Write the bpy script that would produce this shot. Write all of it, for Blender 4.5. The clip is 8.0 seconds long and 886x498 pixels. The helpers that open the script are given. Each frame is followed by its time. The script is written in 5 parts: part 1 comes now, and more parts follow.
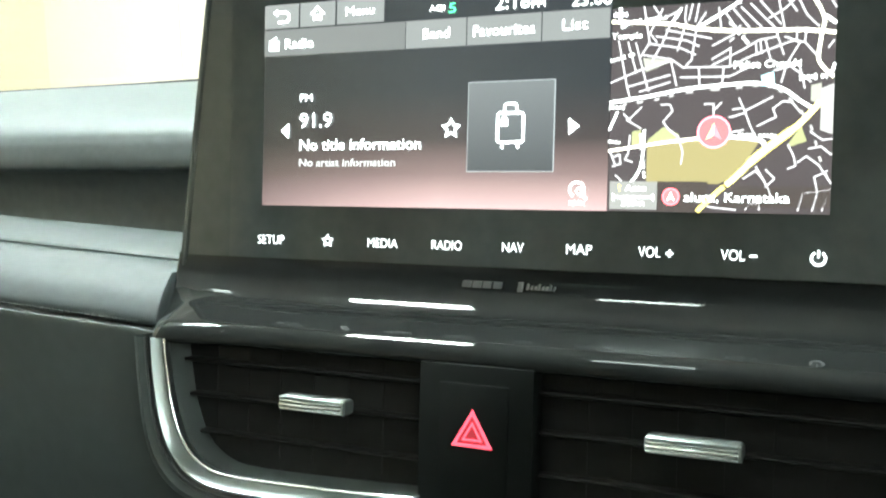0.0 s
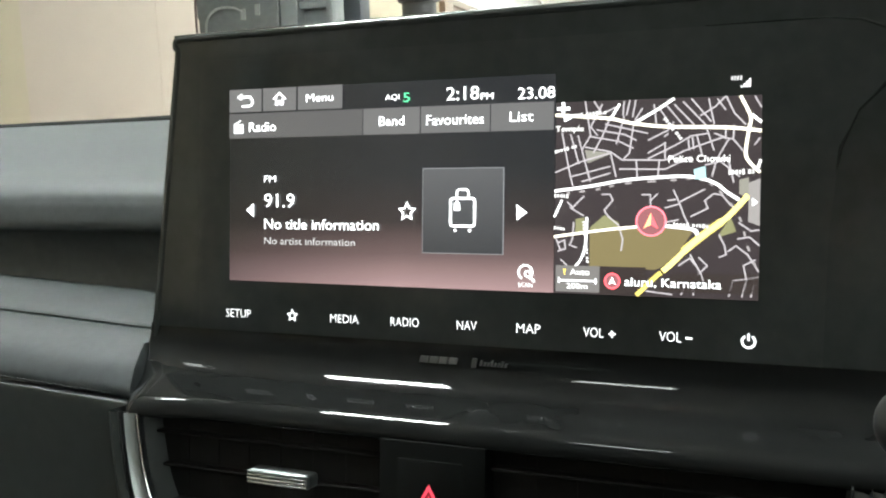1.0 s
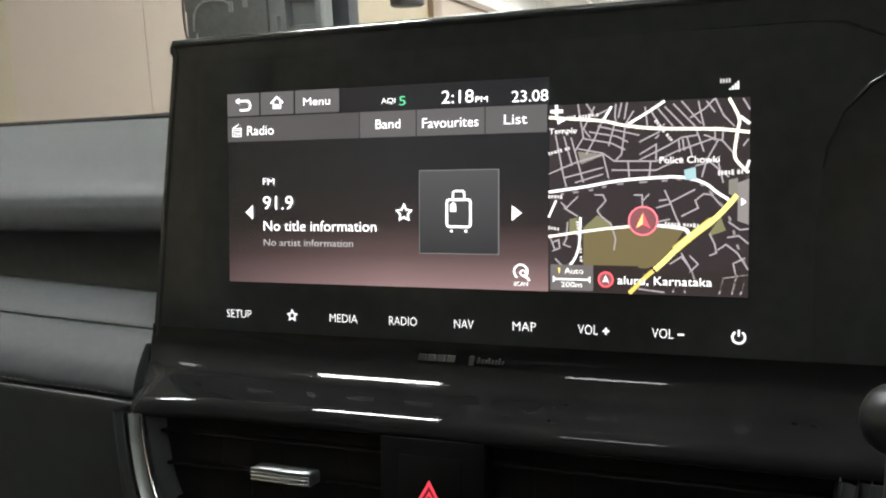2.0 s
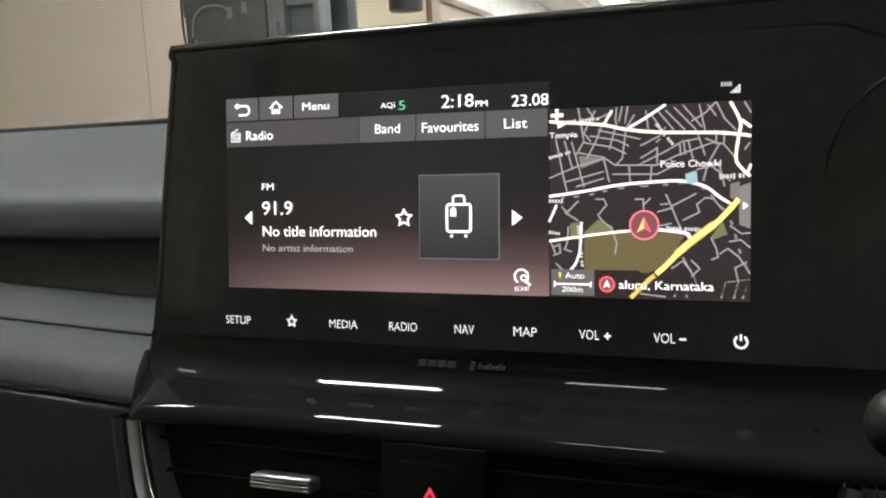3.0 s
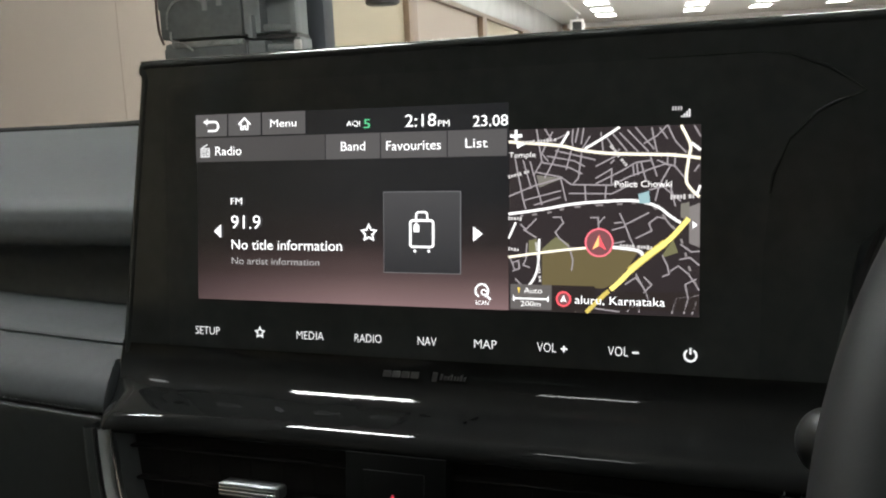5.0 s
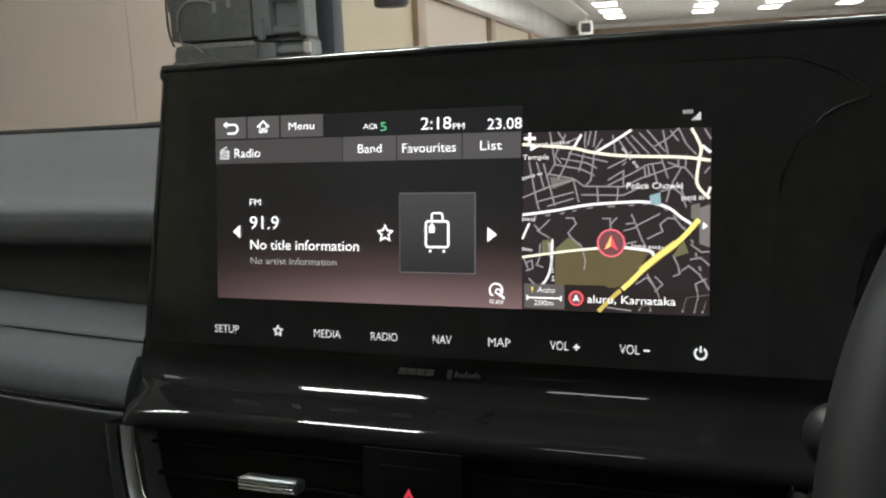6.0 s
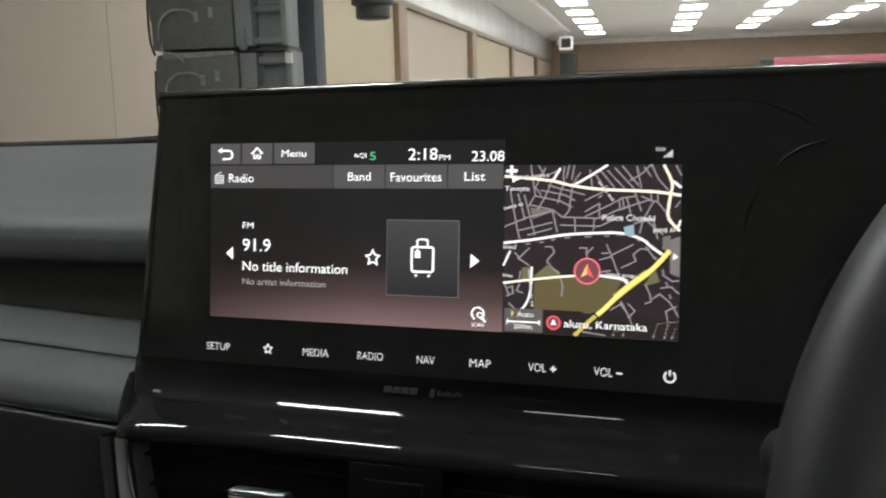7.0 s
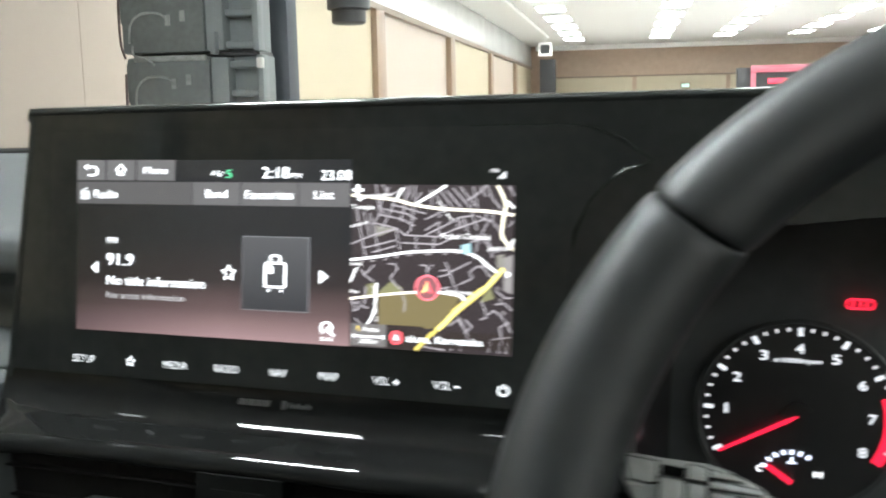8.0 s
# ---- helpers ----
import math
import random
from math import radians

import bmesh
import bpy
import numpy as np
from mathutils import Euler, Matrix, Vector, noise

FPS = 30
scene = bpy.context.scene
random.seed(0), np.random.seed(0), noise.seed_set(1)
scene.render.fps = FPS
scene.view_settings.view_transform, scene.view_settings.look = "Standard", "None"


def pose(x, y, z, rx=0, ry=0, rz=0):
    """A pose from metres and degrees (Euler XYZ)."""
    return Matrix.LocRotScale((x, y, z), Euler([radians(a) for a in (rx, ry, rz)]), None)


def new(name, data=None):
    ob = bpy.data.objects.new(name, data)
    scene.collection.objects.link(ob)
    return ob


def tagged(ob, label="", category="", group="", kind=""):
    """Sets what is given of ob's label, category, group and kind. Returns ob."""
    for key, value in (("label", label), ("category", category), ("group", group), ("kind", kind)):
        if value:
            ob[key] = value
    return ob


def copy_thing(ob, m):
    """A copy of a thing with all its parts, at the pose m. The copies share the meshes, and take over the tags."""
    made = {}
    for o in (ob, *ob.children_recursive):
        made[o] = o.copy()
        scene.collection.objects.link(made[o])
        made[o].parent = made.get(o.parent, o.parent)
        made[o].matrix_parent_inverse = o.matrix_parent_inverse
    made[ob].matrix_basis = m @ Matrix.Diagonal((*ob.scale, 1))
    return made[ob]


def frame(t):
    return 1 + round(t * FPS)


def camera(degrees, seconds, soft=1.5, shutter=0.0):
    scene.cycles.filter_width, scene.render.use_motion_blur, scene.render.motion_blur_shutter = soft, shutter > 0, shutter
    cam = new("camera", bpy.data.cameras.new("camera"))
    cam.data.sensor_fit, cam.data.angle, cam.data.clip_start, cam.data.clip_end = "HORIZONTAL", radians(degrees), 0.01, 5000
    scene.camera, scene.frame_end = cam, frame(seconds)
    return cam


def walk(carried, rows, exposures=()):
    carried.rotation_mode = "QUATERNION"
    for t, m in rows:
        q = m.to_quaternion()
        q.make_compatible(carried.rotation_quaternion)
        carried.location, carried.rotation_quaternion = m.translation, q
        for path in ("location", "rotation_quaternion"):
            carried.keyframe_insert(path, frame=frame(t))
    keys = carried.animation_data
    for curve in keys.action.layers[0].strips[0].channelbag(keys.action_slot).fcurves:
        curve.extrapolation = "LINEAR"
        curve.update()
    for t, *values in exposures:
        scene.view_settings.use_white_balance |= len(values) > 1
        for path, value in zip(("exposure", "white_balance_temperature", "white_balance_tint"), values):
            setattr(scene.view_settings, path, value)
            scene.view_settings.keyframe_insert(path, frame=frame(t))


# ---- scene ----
# The cabin is set out from the middle of the display: x to the driver's side, y ahead, z up along the leaning display.
# CAR lays that frame into the world, where the hall floor is z = 0.
LEAN_BACK = 7.4
CAR = pose(0, 0, 1.05, -LEAN_BACK)

cam = camera(49.74, 8.0, soft=2.0, shutter=0.6)
ROWS = [
    (0.0, 0.1329, -0.3712, -0.0524, 23.67, -1.50, 1.41),
    (0.2, 0.1345, -0.3751, -0.0443, 23.84, -1.63, 1.31),
    (0.3, 0.1350, -0.3778, -0.0386, 23.78, -1.69, 1.37),
    (0.5, 0.1413, -0.3778, -0.0274, 23.57, -1.55, 0.98),
    (0.7, 0.1485, -0.3818, -0.0211, 23.42, -1.61, 0.92),
    (1.0, 0.1513, -0.3861, -0.0160, 22.67, -1.69, 0.57),
    (1.2, 0.1507, -0.3862, -0.0172, 22.47, -1.86, 0.34),
    (1.5, 0.1519, -0.3929, -0.0115, 22.34, -1.89, 0.21),
    (1.7, 0.1513, -0.3957, -0.0112, 22.04, -2.28, 0.01),
    (2.8, 0.1551, -0.3932, -0.0111, 22.33, -2.23, -0.24),
    (3.0, 0.1509, -0.3934, -0.0112, 22.06, -1.99, -0.22),
    (3.5, 0.1462, -0.3951, -0.0100, 21.88, -1.87, -0.12),
    (4.0, 0.1491, -0.3927, -0.0091, 21.74, -1.70, -0.04),
    (4.5, 0.1543, -0.3974, -0.0149, 21.50, -1.48, 0.29),
    (4.7, 0.1596, -0.4003, -0.0082, 20.82, -1.84, 0.10),
    (5.8, 0.1626, -0.4119, 0.0031, 20.56, -2.93, -0.19),
    (6.0, 0.1619, -0.4136, -0.0010, 21.14, -2.33, -0.02),
    (6.2, 0.1589, -0.4137, -0.0056, 21.29, -2.08, 0.42),
    (6.5, 0.1504, -0.4225, -0.0025, 20.25, -1.75, 0.66),
    (7.0, 0.1667, -0.4360, 0.0062, 19.81, -1.61, 0.88),
    (7.2, 0.1737, -0.4330, 0.0056, 19.76, -1.40, 0.91),
    (7.4, 0.1847, -0.4328, 0.0107, 19.80, -1.63, 0.90),
    (7.5, 0.1882, -0.4333, 0.0109, 19.49, -1.48, 0.85),
    (7.6, 0.1920, -0.4330, 0.0097, 19.10, -1.16, 1.04),
    (7.8, 0.2087, -0.4298, 0.0112, 18.67, -1.23, 0.99),
    (8.0, 0.2318, -0.4275, 0.0136, 18.63, -1.31, 1.19),
]
EXPOSURES = [
    (0.0, 2.92, 6080, -7), (0.3, 2.80, 5930, -9), (0.6, 2.38, 5950, -9), (0.9, 1.85, 6230, 1), (1.2, 1.50, 6450, 7),
    (1.5, 1.30, 6500, 10), (3.0, 0.82, 6520, 10), (3.5, 0.66, 6480, 11), (4.5, 0.72, 6450, 10), (6.0, 0.47, 6450, 10),
    (7.0, 0.43, 6450, 10), (7.5, 0.32, 6450, 10), (7.65, 0.56, 6450, 10), (7.8, 1.20, 6280, 8), (8.0, 1.57, 6150, 7),
]
walk(cam, [(t, CAR @ pose(x, y, z, 90 + pitch, 0, yaw) @ pose(0, 0, 0, 0, 0, roll)) for t, x, y, z, yaw, pitch, roll in ROWS], EXPOSURES)

# The hall: its axis is turned a little from the car's.
HALL = pose(0.17, -0.43, 0, 0, 0, 8.0)
CEIL = 4.0
GLOW = 9.2

world = bpy.data.worlds.new("world")
scene.world = world
world.use_nodes = True
world.node_tree.nodes["Background"].inputs[0].default_value = (0.5, 0.48, 0.45, 1)
world.node_tree.nodes["Background"].inputs[1].default_value = 0.05


# ---- materials ----
def mat(name, base, rough=0.5, metal=0.0, vary=0.15, big=3.0, fine=120.0, bump=0.0, bump_scale=600.0, wear=0.1, coat=0.0, glow=None, power=1.0, spec=0.5):
    """A surface with variation at two scales, fine relief and uneven gloss."""
    m = bpy.data.materials.new(name)
    m.use_nodes = True
    nt = m.node_tree
    b = nt.nodes["Principled BSDF"]
    co = nt.nodes.new("ShaderNodeTexCoord")
    n1, n2 = nt.nodes.new("ShaderNodeTexNoise"), nt.nodes.new("ShaderNodeTexNoise")
    n1.inputs["Scale"].default_value, n2.inputs["Scale"].default_value = big, fine
    n1.inputs["Detail"].default_value, n2.inputs["Detail"].default_value = 3, 2
    for n in (n1, n2):
        nt.links.new(co.outputs["Object"], n.inputs["Vector"])
    add = nt.nodes.new("ShaderNodeMath")
    add.operation = "ADD"
    nt.links.new(n1.outputs["Fac"], add.inputs[0])
    nt.links.new(n2.outputs["Fac"], add.inputs[1])
    ramp = nt.nodes.new("ShaderNodeMapRange")
    ramp.inputs["From Min"].default_value, ramp.inputs["From Max"].default_value = 0.6, 1.4
    ramp.inputs["To Min"].default_value, ramp.inputs["To Max"].default_value = 1 - vary, 1 + vary
    nt.links.new(add.outputs[0], ramp.inputs["Value"])
    mul = nt.nodes.new("ShaderNodeVectorMath")
    mul.operation = "SCALE"
    mul.inputs[0].default_value = base
    nt.links.new(ramp.outputs[0], mul.inputs["Scale"])
    nt.links.new(mul.outputs[0], b.inputs["Base Color"])
    rr = nt.nodes.new("ShaderNodeMapRange")
    rr.inputs["To Min"].default_value, rr.inputs["To Max"].default_value = max(0.01, rough * (1 - wear)), min(1, rough * (1 + wear))
    nt.links.new(n1.outputs["Fac"], rr.inputs["Value"])
    nt.links.new(rr.outputs[0], b.inputs["Roughness"])
    b.inputs["Metallic"].default_value = metal
    b.inputs["Coat Weight"].default_value = coat
    b.inputs["Coat Roughness"].default_value = 0.04
    b.inputs["Specular IOR Level"].default_value = spec
    if bump:
        n3, bp = nt.nodes.new("ShaderNodeTexVoronoi"), nt.nodes.new("ShaderNodeBump")
        n3.inputs["Scale"].default_value = bump_scale
        nt.links.new(co.outputs["Object"], n3.inputs["Vector"])
        nt.links.new(n3.outputs["Distance"], bp.inputs["Height"])
        bp.inputs["Strength"].default_value, bp.inputs["Distance"].default_value = bump, 0.0006
        nt.links.new(bp.outputs[0], b.inputs["Normal"])
    if glow:
        b.inputs["Emission Color"].default_value = (*glow, 1)
        b.inputs["Emission Strength"].default_value = power
    return m


def lit(name, colour, power=1.0, base=(0.01, 0.01, 0.01)):
    """A lit element of a display or a lamp."""
    m = bpy.data.materials.new(name)
    m.use_nodes = True
    b = m.node_tree.nodes["Principled BSDF"]
    b.inputs["Base Color"].default_value = (*base, 1)
    b.inputs["Roughness"].default_value = 0.25
    b.inputs["Emission Color"].default_value = (*colour, 1)
    b.inputs["Emission Strength"].default_value = power
    return m


def screen_gradient():
    """The radio page: near black, with a dim warm glow that rises towards its lower edge and its middle."""
    m = lit("radio_page", (0.1, 0.08, 0.075), 1.0)
    nt = m.node_tree
    b = nt.nodes["Principled BSDF"]
    co, sep = nt.nodes.new("ShaderNodeTexCoord"), nt.nodes.new("ShaderNodeSeparateXYZ")
    nt.links.new(co.outputs["Generated"], sep.inputs[0])
    r = nt.nodes.new("ShaderNodeValToRGB")
    r.color_ramp.elements[0].position, r.color_ramp.elements[0].color = 0.0, (0.17, 0.108, 0.108, 1)
    r.color_ramp.elements[1].position, r.color_ramp.elements[1].color = 0.55, (0.0090, 0.0094, 0.0108, 1)
    e = r.color_ramp.elements.new(0.16)
    e.color = (0.062, 0.040, 0.039, 1)
    e = r.color_ramp.elements.new(0.32)
    e.color = (0.016, 0.0122, 0.0124, 1)
    nt.links.new(sep.outputs["Z"], r.inputs[0])
    r2 = nt.nodes.new("ShaderNodeValToRGB")
    r2.color_ramp.elements[0].position, r2.color_ramp.elements[0].color = 0.0, (0.34, 0.34, 0.35, 1)
    r2.color_ramp.elements[1].position, r2.color_ramp.elements[1].color = 0.55, (1, 1, 1, 1)
    nt.links.new(sep.outputs["X"], r2.inputs[0])
    mx = nt.nodes.new("ShaderNodeVectorMath")
    mx.operation = "MULTIPLY"
    nt.links.new(r.outputs[0], mx.inputs[0])
    nt.links.new(r2.outputs[0], mx.inputs[1])
    nt.links.new(mx.outputs[0], b.inputs["Emission Color"])
    return m


def glass(name, tint=(1, 1, 1), gloss=1.0):
    """A thin clear pane: it lets light through and mirrors a little, more so at a slant."""
    m = bpy.data.materials.new(name)
    m.use_nodes = True
    nt = m.node_tree
    nt.nodes.remove(nt.nodes["Principled BSDF"])
    tr, gl, mix, fr = (nt.nodes.new(k) for k in ("ShaderNodeBsdfTransparent", "ShaderNodeBsdfGlossy", "ShaderNodeMixShader", "ShaderNodeFresnel"))
    tr.inputs[0].default_value = (*tint, 1)
    gl.inputs["Roughness"].default_value = 0.02
    fr.inputs["IOR"].default_value = 1.2
    nt.links.new(fr.outputs[0], mix.inputs[0])
    nt.links.new(tr.outputs[0], mix.inputs[1])
    nt.links.new(gl.outputs[0], mix.inputs[2])
    nt.links.new(mix.outputs[0], nt.nodes["Material Output"].inputs[0])
    return m


M_PIANO = mat("gloss_black_plastic", (0.0095, 0.0099, 0.0098), 0.02, vary=0.2, big=8, fine=60, wear=0.35, spec=0.12)
M_SURROUND = mat("soft_gloss_black_panel", (0.034, 0.037, 0.036), 0.10, vary=0.2, big=9, wear=0.3, spec=0.3)
M_GLASS = mat("display_cover_glass", (0.039, 0.042, 0.041), 0.05, vary=0.2, big=9, wear=0.4, spec=0.14)
M_SATIN = mat("satin_black_plastic", (0.038, 0.041, 0.041), 0.38, vary=0.2, bump=0.15, bump_scale=1500)
M_SHROUD = mat("gloss_black_shroud_plastic", (0.020, 0.021, 0.021), 0.20, vary=0.2, wear=0.3)
M_VENT = mat("matt_black_vent_plastic", (0.034, 0.037, 0.037), 0.5, vary=0.25)
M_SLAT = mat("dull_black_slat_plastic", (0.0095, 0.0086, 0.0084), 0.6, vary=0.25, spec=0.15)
M_SHELL = mat("charcoal_vent_wall_plastic", (0.045, 0.05, 0.05), 0.5, vary=0.2)
M_SWITCH = mat("black_switch_plastic", (0.0062, 0.0068, 0.0068), 0.55, vary=0.15, spec=0.1)
M_PAD = mat("grained_grey_soft_dash", (0.058, 0.064, 0.066), 0.58, vary=0.14, big=6, fine=200, bump=0.14, bump_scale=2200, spec=0.3)
M_LEDGE = mat("charcoal_leatherette", (0.031, 0.035, 0.037), 0.60, vary=0.14, big=7, fine=180, bump=0.12, bump_scale=2400, spec=0.25)
M_LOWER = mat("dark_lower_dash_plastic", (0.039, 0.0445, 0.0445), 0.5, vary=0.15, bump=0.10, bump_scale=2200)
M_RECESS = mat("black_recess_plastic", (0.068, 0.073, 0.072), 0.55, vary=0.2)
M_THREAD = mat("dark_grey_thread", (0.03, 0.032, 0.033), 0.7)
M_CHROME = mat("satin_chrome", (0.25, 0.27, 0.275), 0.34, metal=1.0, vary=0.05, wear=0.3)
M_BRIGHT = mat("bright_satin_chrome", (0.55, 0.58, 0.58), 0.25, metal=1.0, vary=0.05)
M_POLISH = mat("polished_chrome", (0.80, 0.82, 0.83), 0.10, metal=1.0, vary=0.03)
M_TIP = mat("dark_grey_stalk_plastic", (0.014, 0.015, 0.015), 0.42, vary=0.15, spec=0.4)
M_POD = mat("bright_silver_plastic", (0.50, 0.52, 0.52), 0.3, metal=0.35, vary=0.22, big=40, fine=300)
M_GUN = mat("gunmetal_plastic", (0.15, 0.16, 0.16), 0.42, metal=0.8, vary=0.1)
M_SILVER = mat("silver_painted_plastic", (0.36, 0.37, 0.37), 0.35, metal=0.6, vary=0.1)
M_LEATHER = mat("charcoal_wheel_leather", (0.0130, 0.0147, 0.0152), 0.52, vary=0.15, big=12, fine=250, bump=0.06, bump_scale=2600)
M_EDGE = mat("grey_satin_bevel", (0.014, 0.0155, 0.0155), 0.22, vary=0.1, spec=0.36)
M_BUTTON = mat("dark_button_plastic", (0.02, 0.02, 0.02), 0.4)
M_LOGO = mat("pale_grey_print", (0.11, 0.11, 0.11), 0.4)
M_GLINT = mat("grey_glint_paint", (0.16, 0.17, 0.16), 0.5, vary=0.2)
M_FELT = mat("black_screen_band", (0.004, 0.004, 0.004), 0.8, spec=0.1)
M_LINING = mat("pale_grey_headlining", (0.50, 0.50, 0.49), 0.9, vary=0.08, bump=0.3, bump_scale=400)
M_DOOR = mat("dark_door_trim", (0.03, 0.03, 0.031), 0.6)
M_WINDOW = glass("clear_windscreen_glass")
M_TINT = glass("dark_tinted_roof_glass", (0.22, 0.24, 0.23))

L_WHITE = lit("lit_white", (1.0, 1.0, 1.0), 1.05)
L_KEY = lit("lit_key_white", (0.62, 0.63, 0.63), 1.0)
L_DIAL = lit("lit_dial_white", (0.40, 0.40, 0.41), 1.0)
L_SOFT = lit("lit_soft_white", (0.62, 0.62, 0.62), 1.0)
L_DIM = lit("lit_dim_grey", (0.33, 0.32, 0.32), 1.0)
L_BUTTON = lit("lit_button_grey", (0.070, 0.067, 0.067), 1.0)
L_BAR = lit("lit_bar_grey", (0.048, 0.046, 0.046), 1.0)
L_GREEN = lit("lit_green", (0.10, 0.52, 0.24), 1.0)
L_RED = lit("lit_red", (0.9, 0.10, 0.12), 1.0)
L_NEEDLE = lit("lit_needle_red", (0.95, 0.015, 0.05), 0.62)
L_WARN = lit("lit_warning_red", (1.0, 0.02, 0.05), 0.7)
L_HAZ = mat("red_hazard_print", (0.55, 0.05, 0.06), 0.4, glow=(0.9, 0.06, 0.10), power=0.48)
L_HAZFILL = mat("dim_red_hazard_print", (0.12, 0.014, 0.018), 0.4, glow=(0.6, 0.03, 0.05), power=0.11)
L_ART = lit("lit_art_panel", (0.040, 0.040, 0.042), 1.0)
art_co, art_sep, art_ramp = (L_ART.node_tree.nodes.new(k) for k in ("ShaderNodeTexCoord", "ShaderNodeSeparateXYZ", "ShaderNodeValToRGB"))
L_ART.node_tree.links.new(art_co.outputs["Generated"], art_sep.inputs[0])
L_ART.node_tree.links.new(art_sep.outputs["Z"], art_ramp.inputs[0])
L_ART.node_tree.links.new(art_ramp.outputs[0], L_ART.node_tree.nodes["Principled BSDF"].inputs["Emission Color"])
art_ramp.color_ramp.elements[0].position, art_ramp.color_ramp.elements[0].color = 0.0, (0.020, 0.020, 0.022, 1)
art_ramp.color_ramp.elements[1].position, art_ramp.color_ramp.elements[1].color = 1.0, (0.046, 0.046, 0.048, 1)
L_ARTEDGE = lit("lit_art_edge", (0.12, 0.12, 0.125), 1.0)
L_PAGE = screen_gradient()
L_MAP = lit("map_ground", (0.022, 0.017, 0.018), 1.0)
L_STREET = lit("map_street", (0.27, 0.245, 0.255), 1.0)
L_CREAM = lit("map_cream_road", (0.95, 0.86, 0.66), 1.0)
L_MAPWHITE = lit("map_white_road", (0.88, 0.86, 0.84), 1.0)
L_YELLOW = lit("map_yellow_road", (0.90, 0.74, 0.20), 1.0)
L_YELLOW2 = lit("map_yellow_road_edge", (0.55, 0.43, 0.10), 1.0)
L_OLIVE = lit("map_olive_ground", (0.108, 0.086, 0.040), 1.0)
L_PARK = lit("map_park", (0.135, 0.130, 0.066), 1.0)
L_GREY = lit("map_grey_block", (0.15, 0.14, 0.12), 1.0)
L_POI = lit("map_building", (0.25, 0.38, 0.40), 1.0)
L_RAIL = lit("map_rail_dash", (0.20, 0.18, 0.18), 1.0)
L_STRIP = lit("map_info_strip", (0.020, 0.015, 0.014), 1.0)
L_TAB = lit("map_tab", (0.17, 0.155, 0.15), 1.0)
L_SCALE = lit("map_scale_box", (0.10, 0.092, 0.088), 1.0)
L_PINK = lit("lit_pink_red", (0.85, 0.16, 0.20), 1.0)
L_NAME = lit("map_name_print", (0.50, 0.48, 0.47), 1.0)
L_HALO = lit("lit_dark_red", (0.16, 0.06, 0.065), 1.0)
L_ARROW = lit("lit_orange", (1.0, 0.55, 0.20), 1.0)
L_AMBER = lit("lit_amber", (0.85, 0.60, 0.10), 1.0)
L_BLUEWHITE = lit("lit_blue_white", (0.75, 0.80, 1.0), 1.0)


# ---- mesh helpers ----
ORIGIN = {}


def thing(name, at, label, category, group=""):
    """An empty at a place in the cabin frame, for a thing of the car."""
    e = new(name)
    e.empty_display_size = 0.02
    e.matrix_world = CAR @ Matrix.Translation(at)
    ORIGIN[e] = Vector(at)
    return tagged(e, label, category, group)


def hall_thing(name, at, label, category, group=""):
    e = new(name)
    e.empty_display_size = 0.1
    e.matrix_world = HALL @ Matrix.Translation(at)
    ORIGIN[e] = Vector(at)
    return tagged(e, label, category, group)


def root_of(ob):
    while ob.parent:
        ob = ob.parent
    return ob


def part(name, bm, material, parent, label="", sharp=35):
    """Links a bmesh, made in the frame of its thing, as one mesh under a thing or a part."""
    me = bpy.data.meshes.new(name)
    bm.to_mesh(me)
    bm.free()
    me.transform(Matrix.Translation(-ORIGIN[root_of(parent)]))
    if sharp:
        me.polygons.foreach_set("use_smooth", [True] * len(me.polygons))
        me.set_sharp_from_angle(angle=radians(sharp))
    me.materials.append(material)
    ob = new(name, me)
    ob.parent = parent
    return tagged(ob, label)


def slab(name, bm, material, label, category, kind="structure", frame_m=None):
    """A piece of the setting: one mesh of its own."""
    me = bpy.data.meshes.new(name)
    bm.to_mesh(me)
    bm.free()
    me.materials.append(material)
    me.polygons.foreach_set("use_smooth", [True] * len(me.polygons))
    me.set_sharp_from_angle(angle=radians(35))
    ob = new(name, me)
    ob.matrix_world = HALL if frame_m is None else frame_m
    return tagged(ob, label, category, "", kind)


def box(x0, x1, y0, y1, z0, z1, bevel=0.0, seg=2, bm=None):
    bm = bm or bmesh.new()
    m = Matrix.LocRotScale(((x0 + x1) / 2, (y0 + y1) / 2, (z0 + z1) / 2), None, (x1 - x0, y1 - y0, z1 - z0))
    r = bmesh.ops.create_cube(bm, size=1, matrix=m)
    if bevel:
        edges = list({e for v in r["verts"] for e in v.link_edges})
        bmesh.ops.bevel(bm, geom=edges, offset=bevel, segments=seg, affect="EDGES", profile=0.6)
    return bm


def prism(outline, y0, y1, bevel=0.0, seg=2, bm=None):
    """An outline of (x, z) points, drawn out from y0 to y1."""
    bm = bm or bmesh.new()
    a = [bm.verts.new((x, y0, z)) for x, z in outline]
    b = [bm.verts.new((x, y1, z)) for x, z in outline]
    front, back = bm.faces.new(a), bm.faces.new(b[::-1])
    n = len(a)
    for i in range(n):
        bm.faces.new((a[i], b[i], b[(i + 1) % n], a[(i + 1) % n]))
    bmesh.ops.recalc_face_normals(bm, faces=bm.faces[:])
    if bevel:
        bmesh.ops.bevel(bm, geom=list(front.edges), offset=bevel, segments=seg, affect="EDGES", profile=0.5)
    return bm


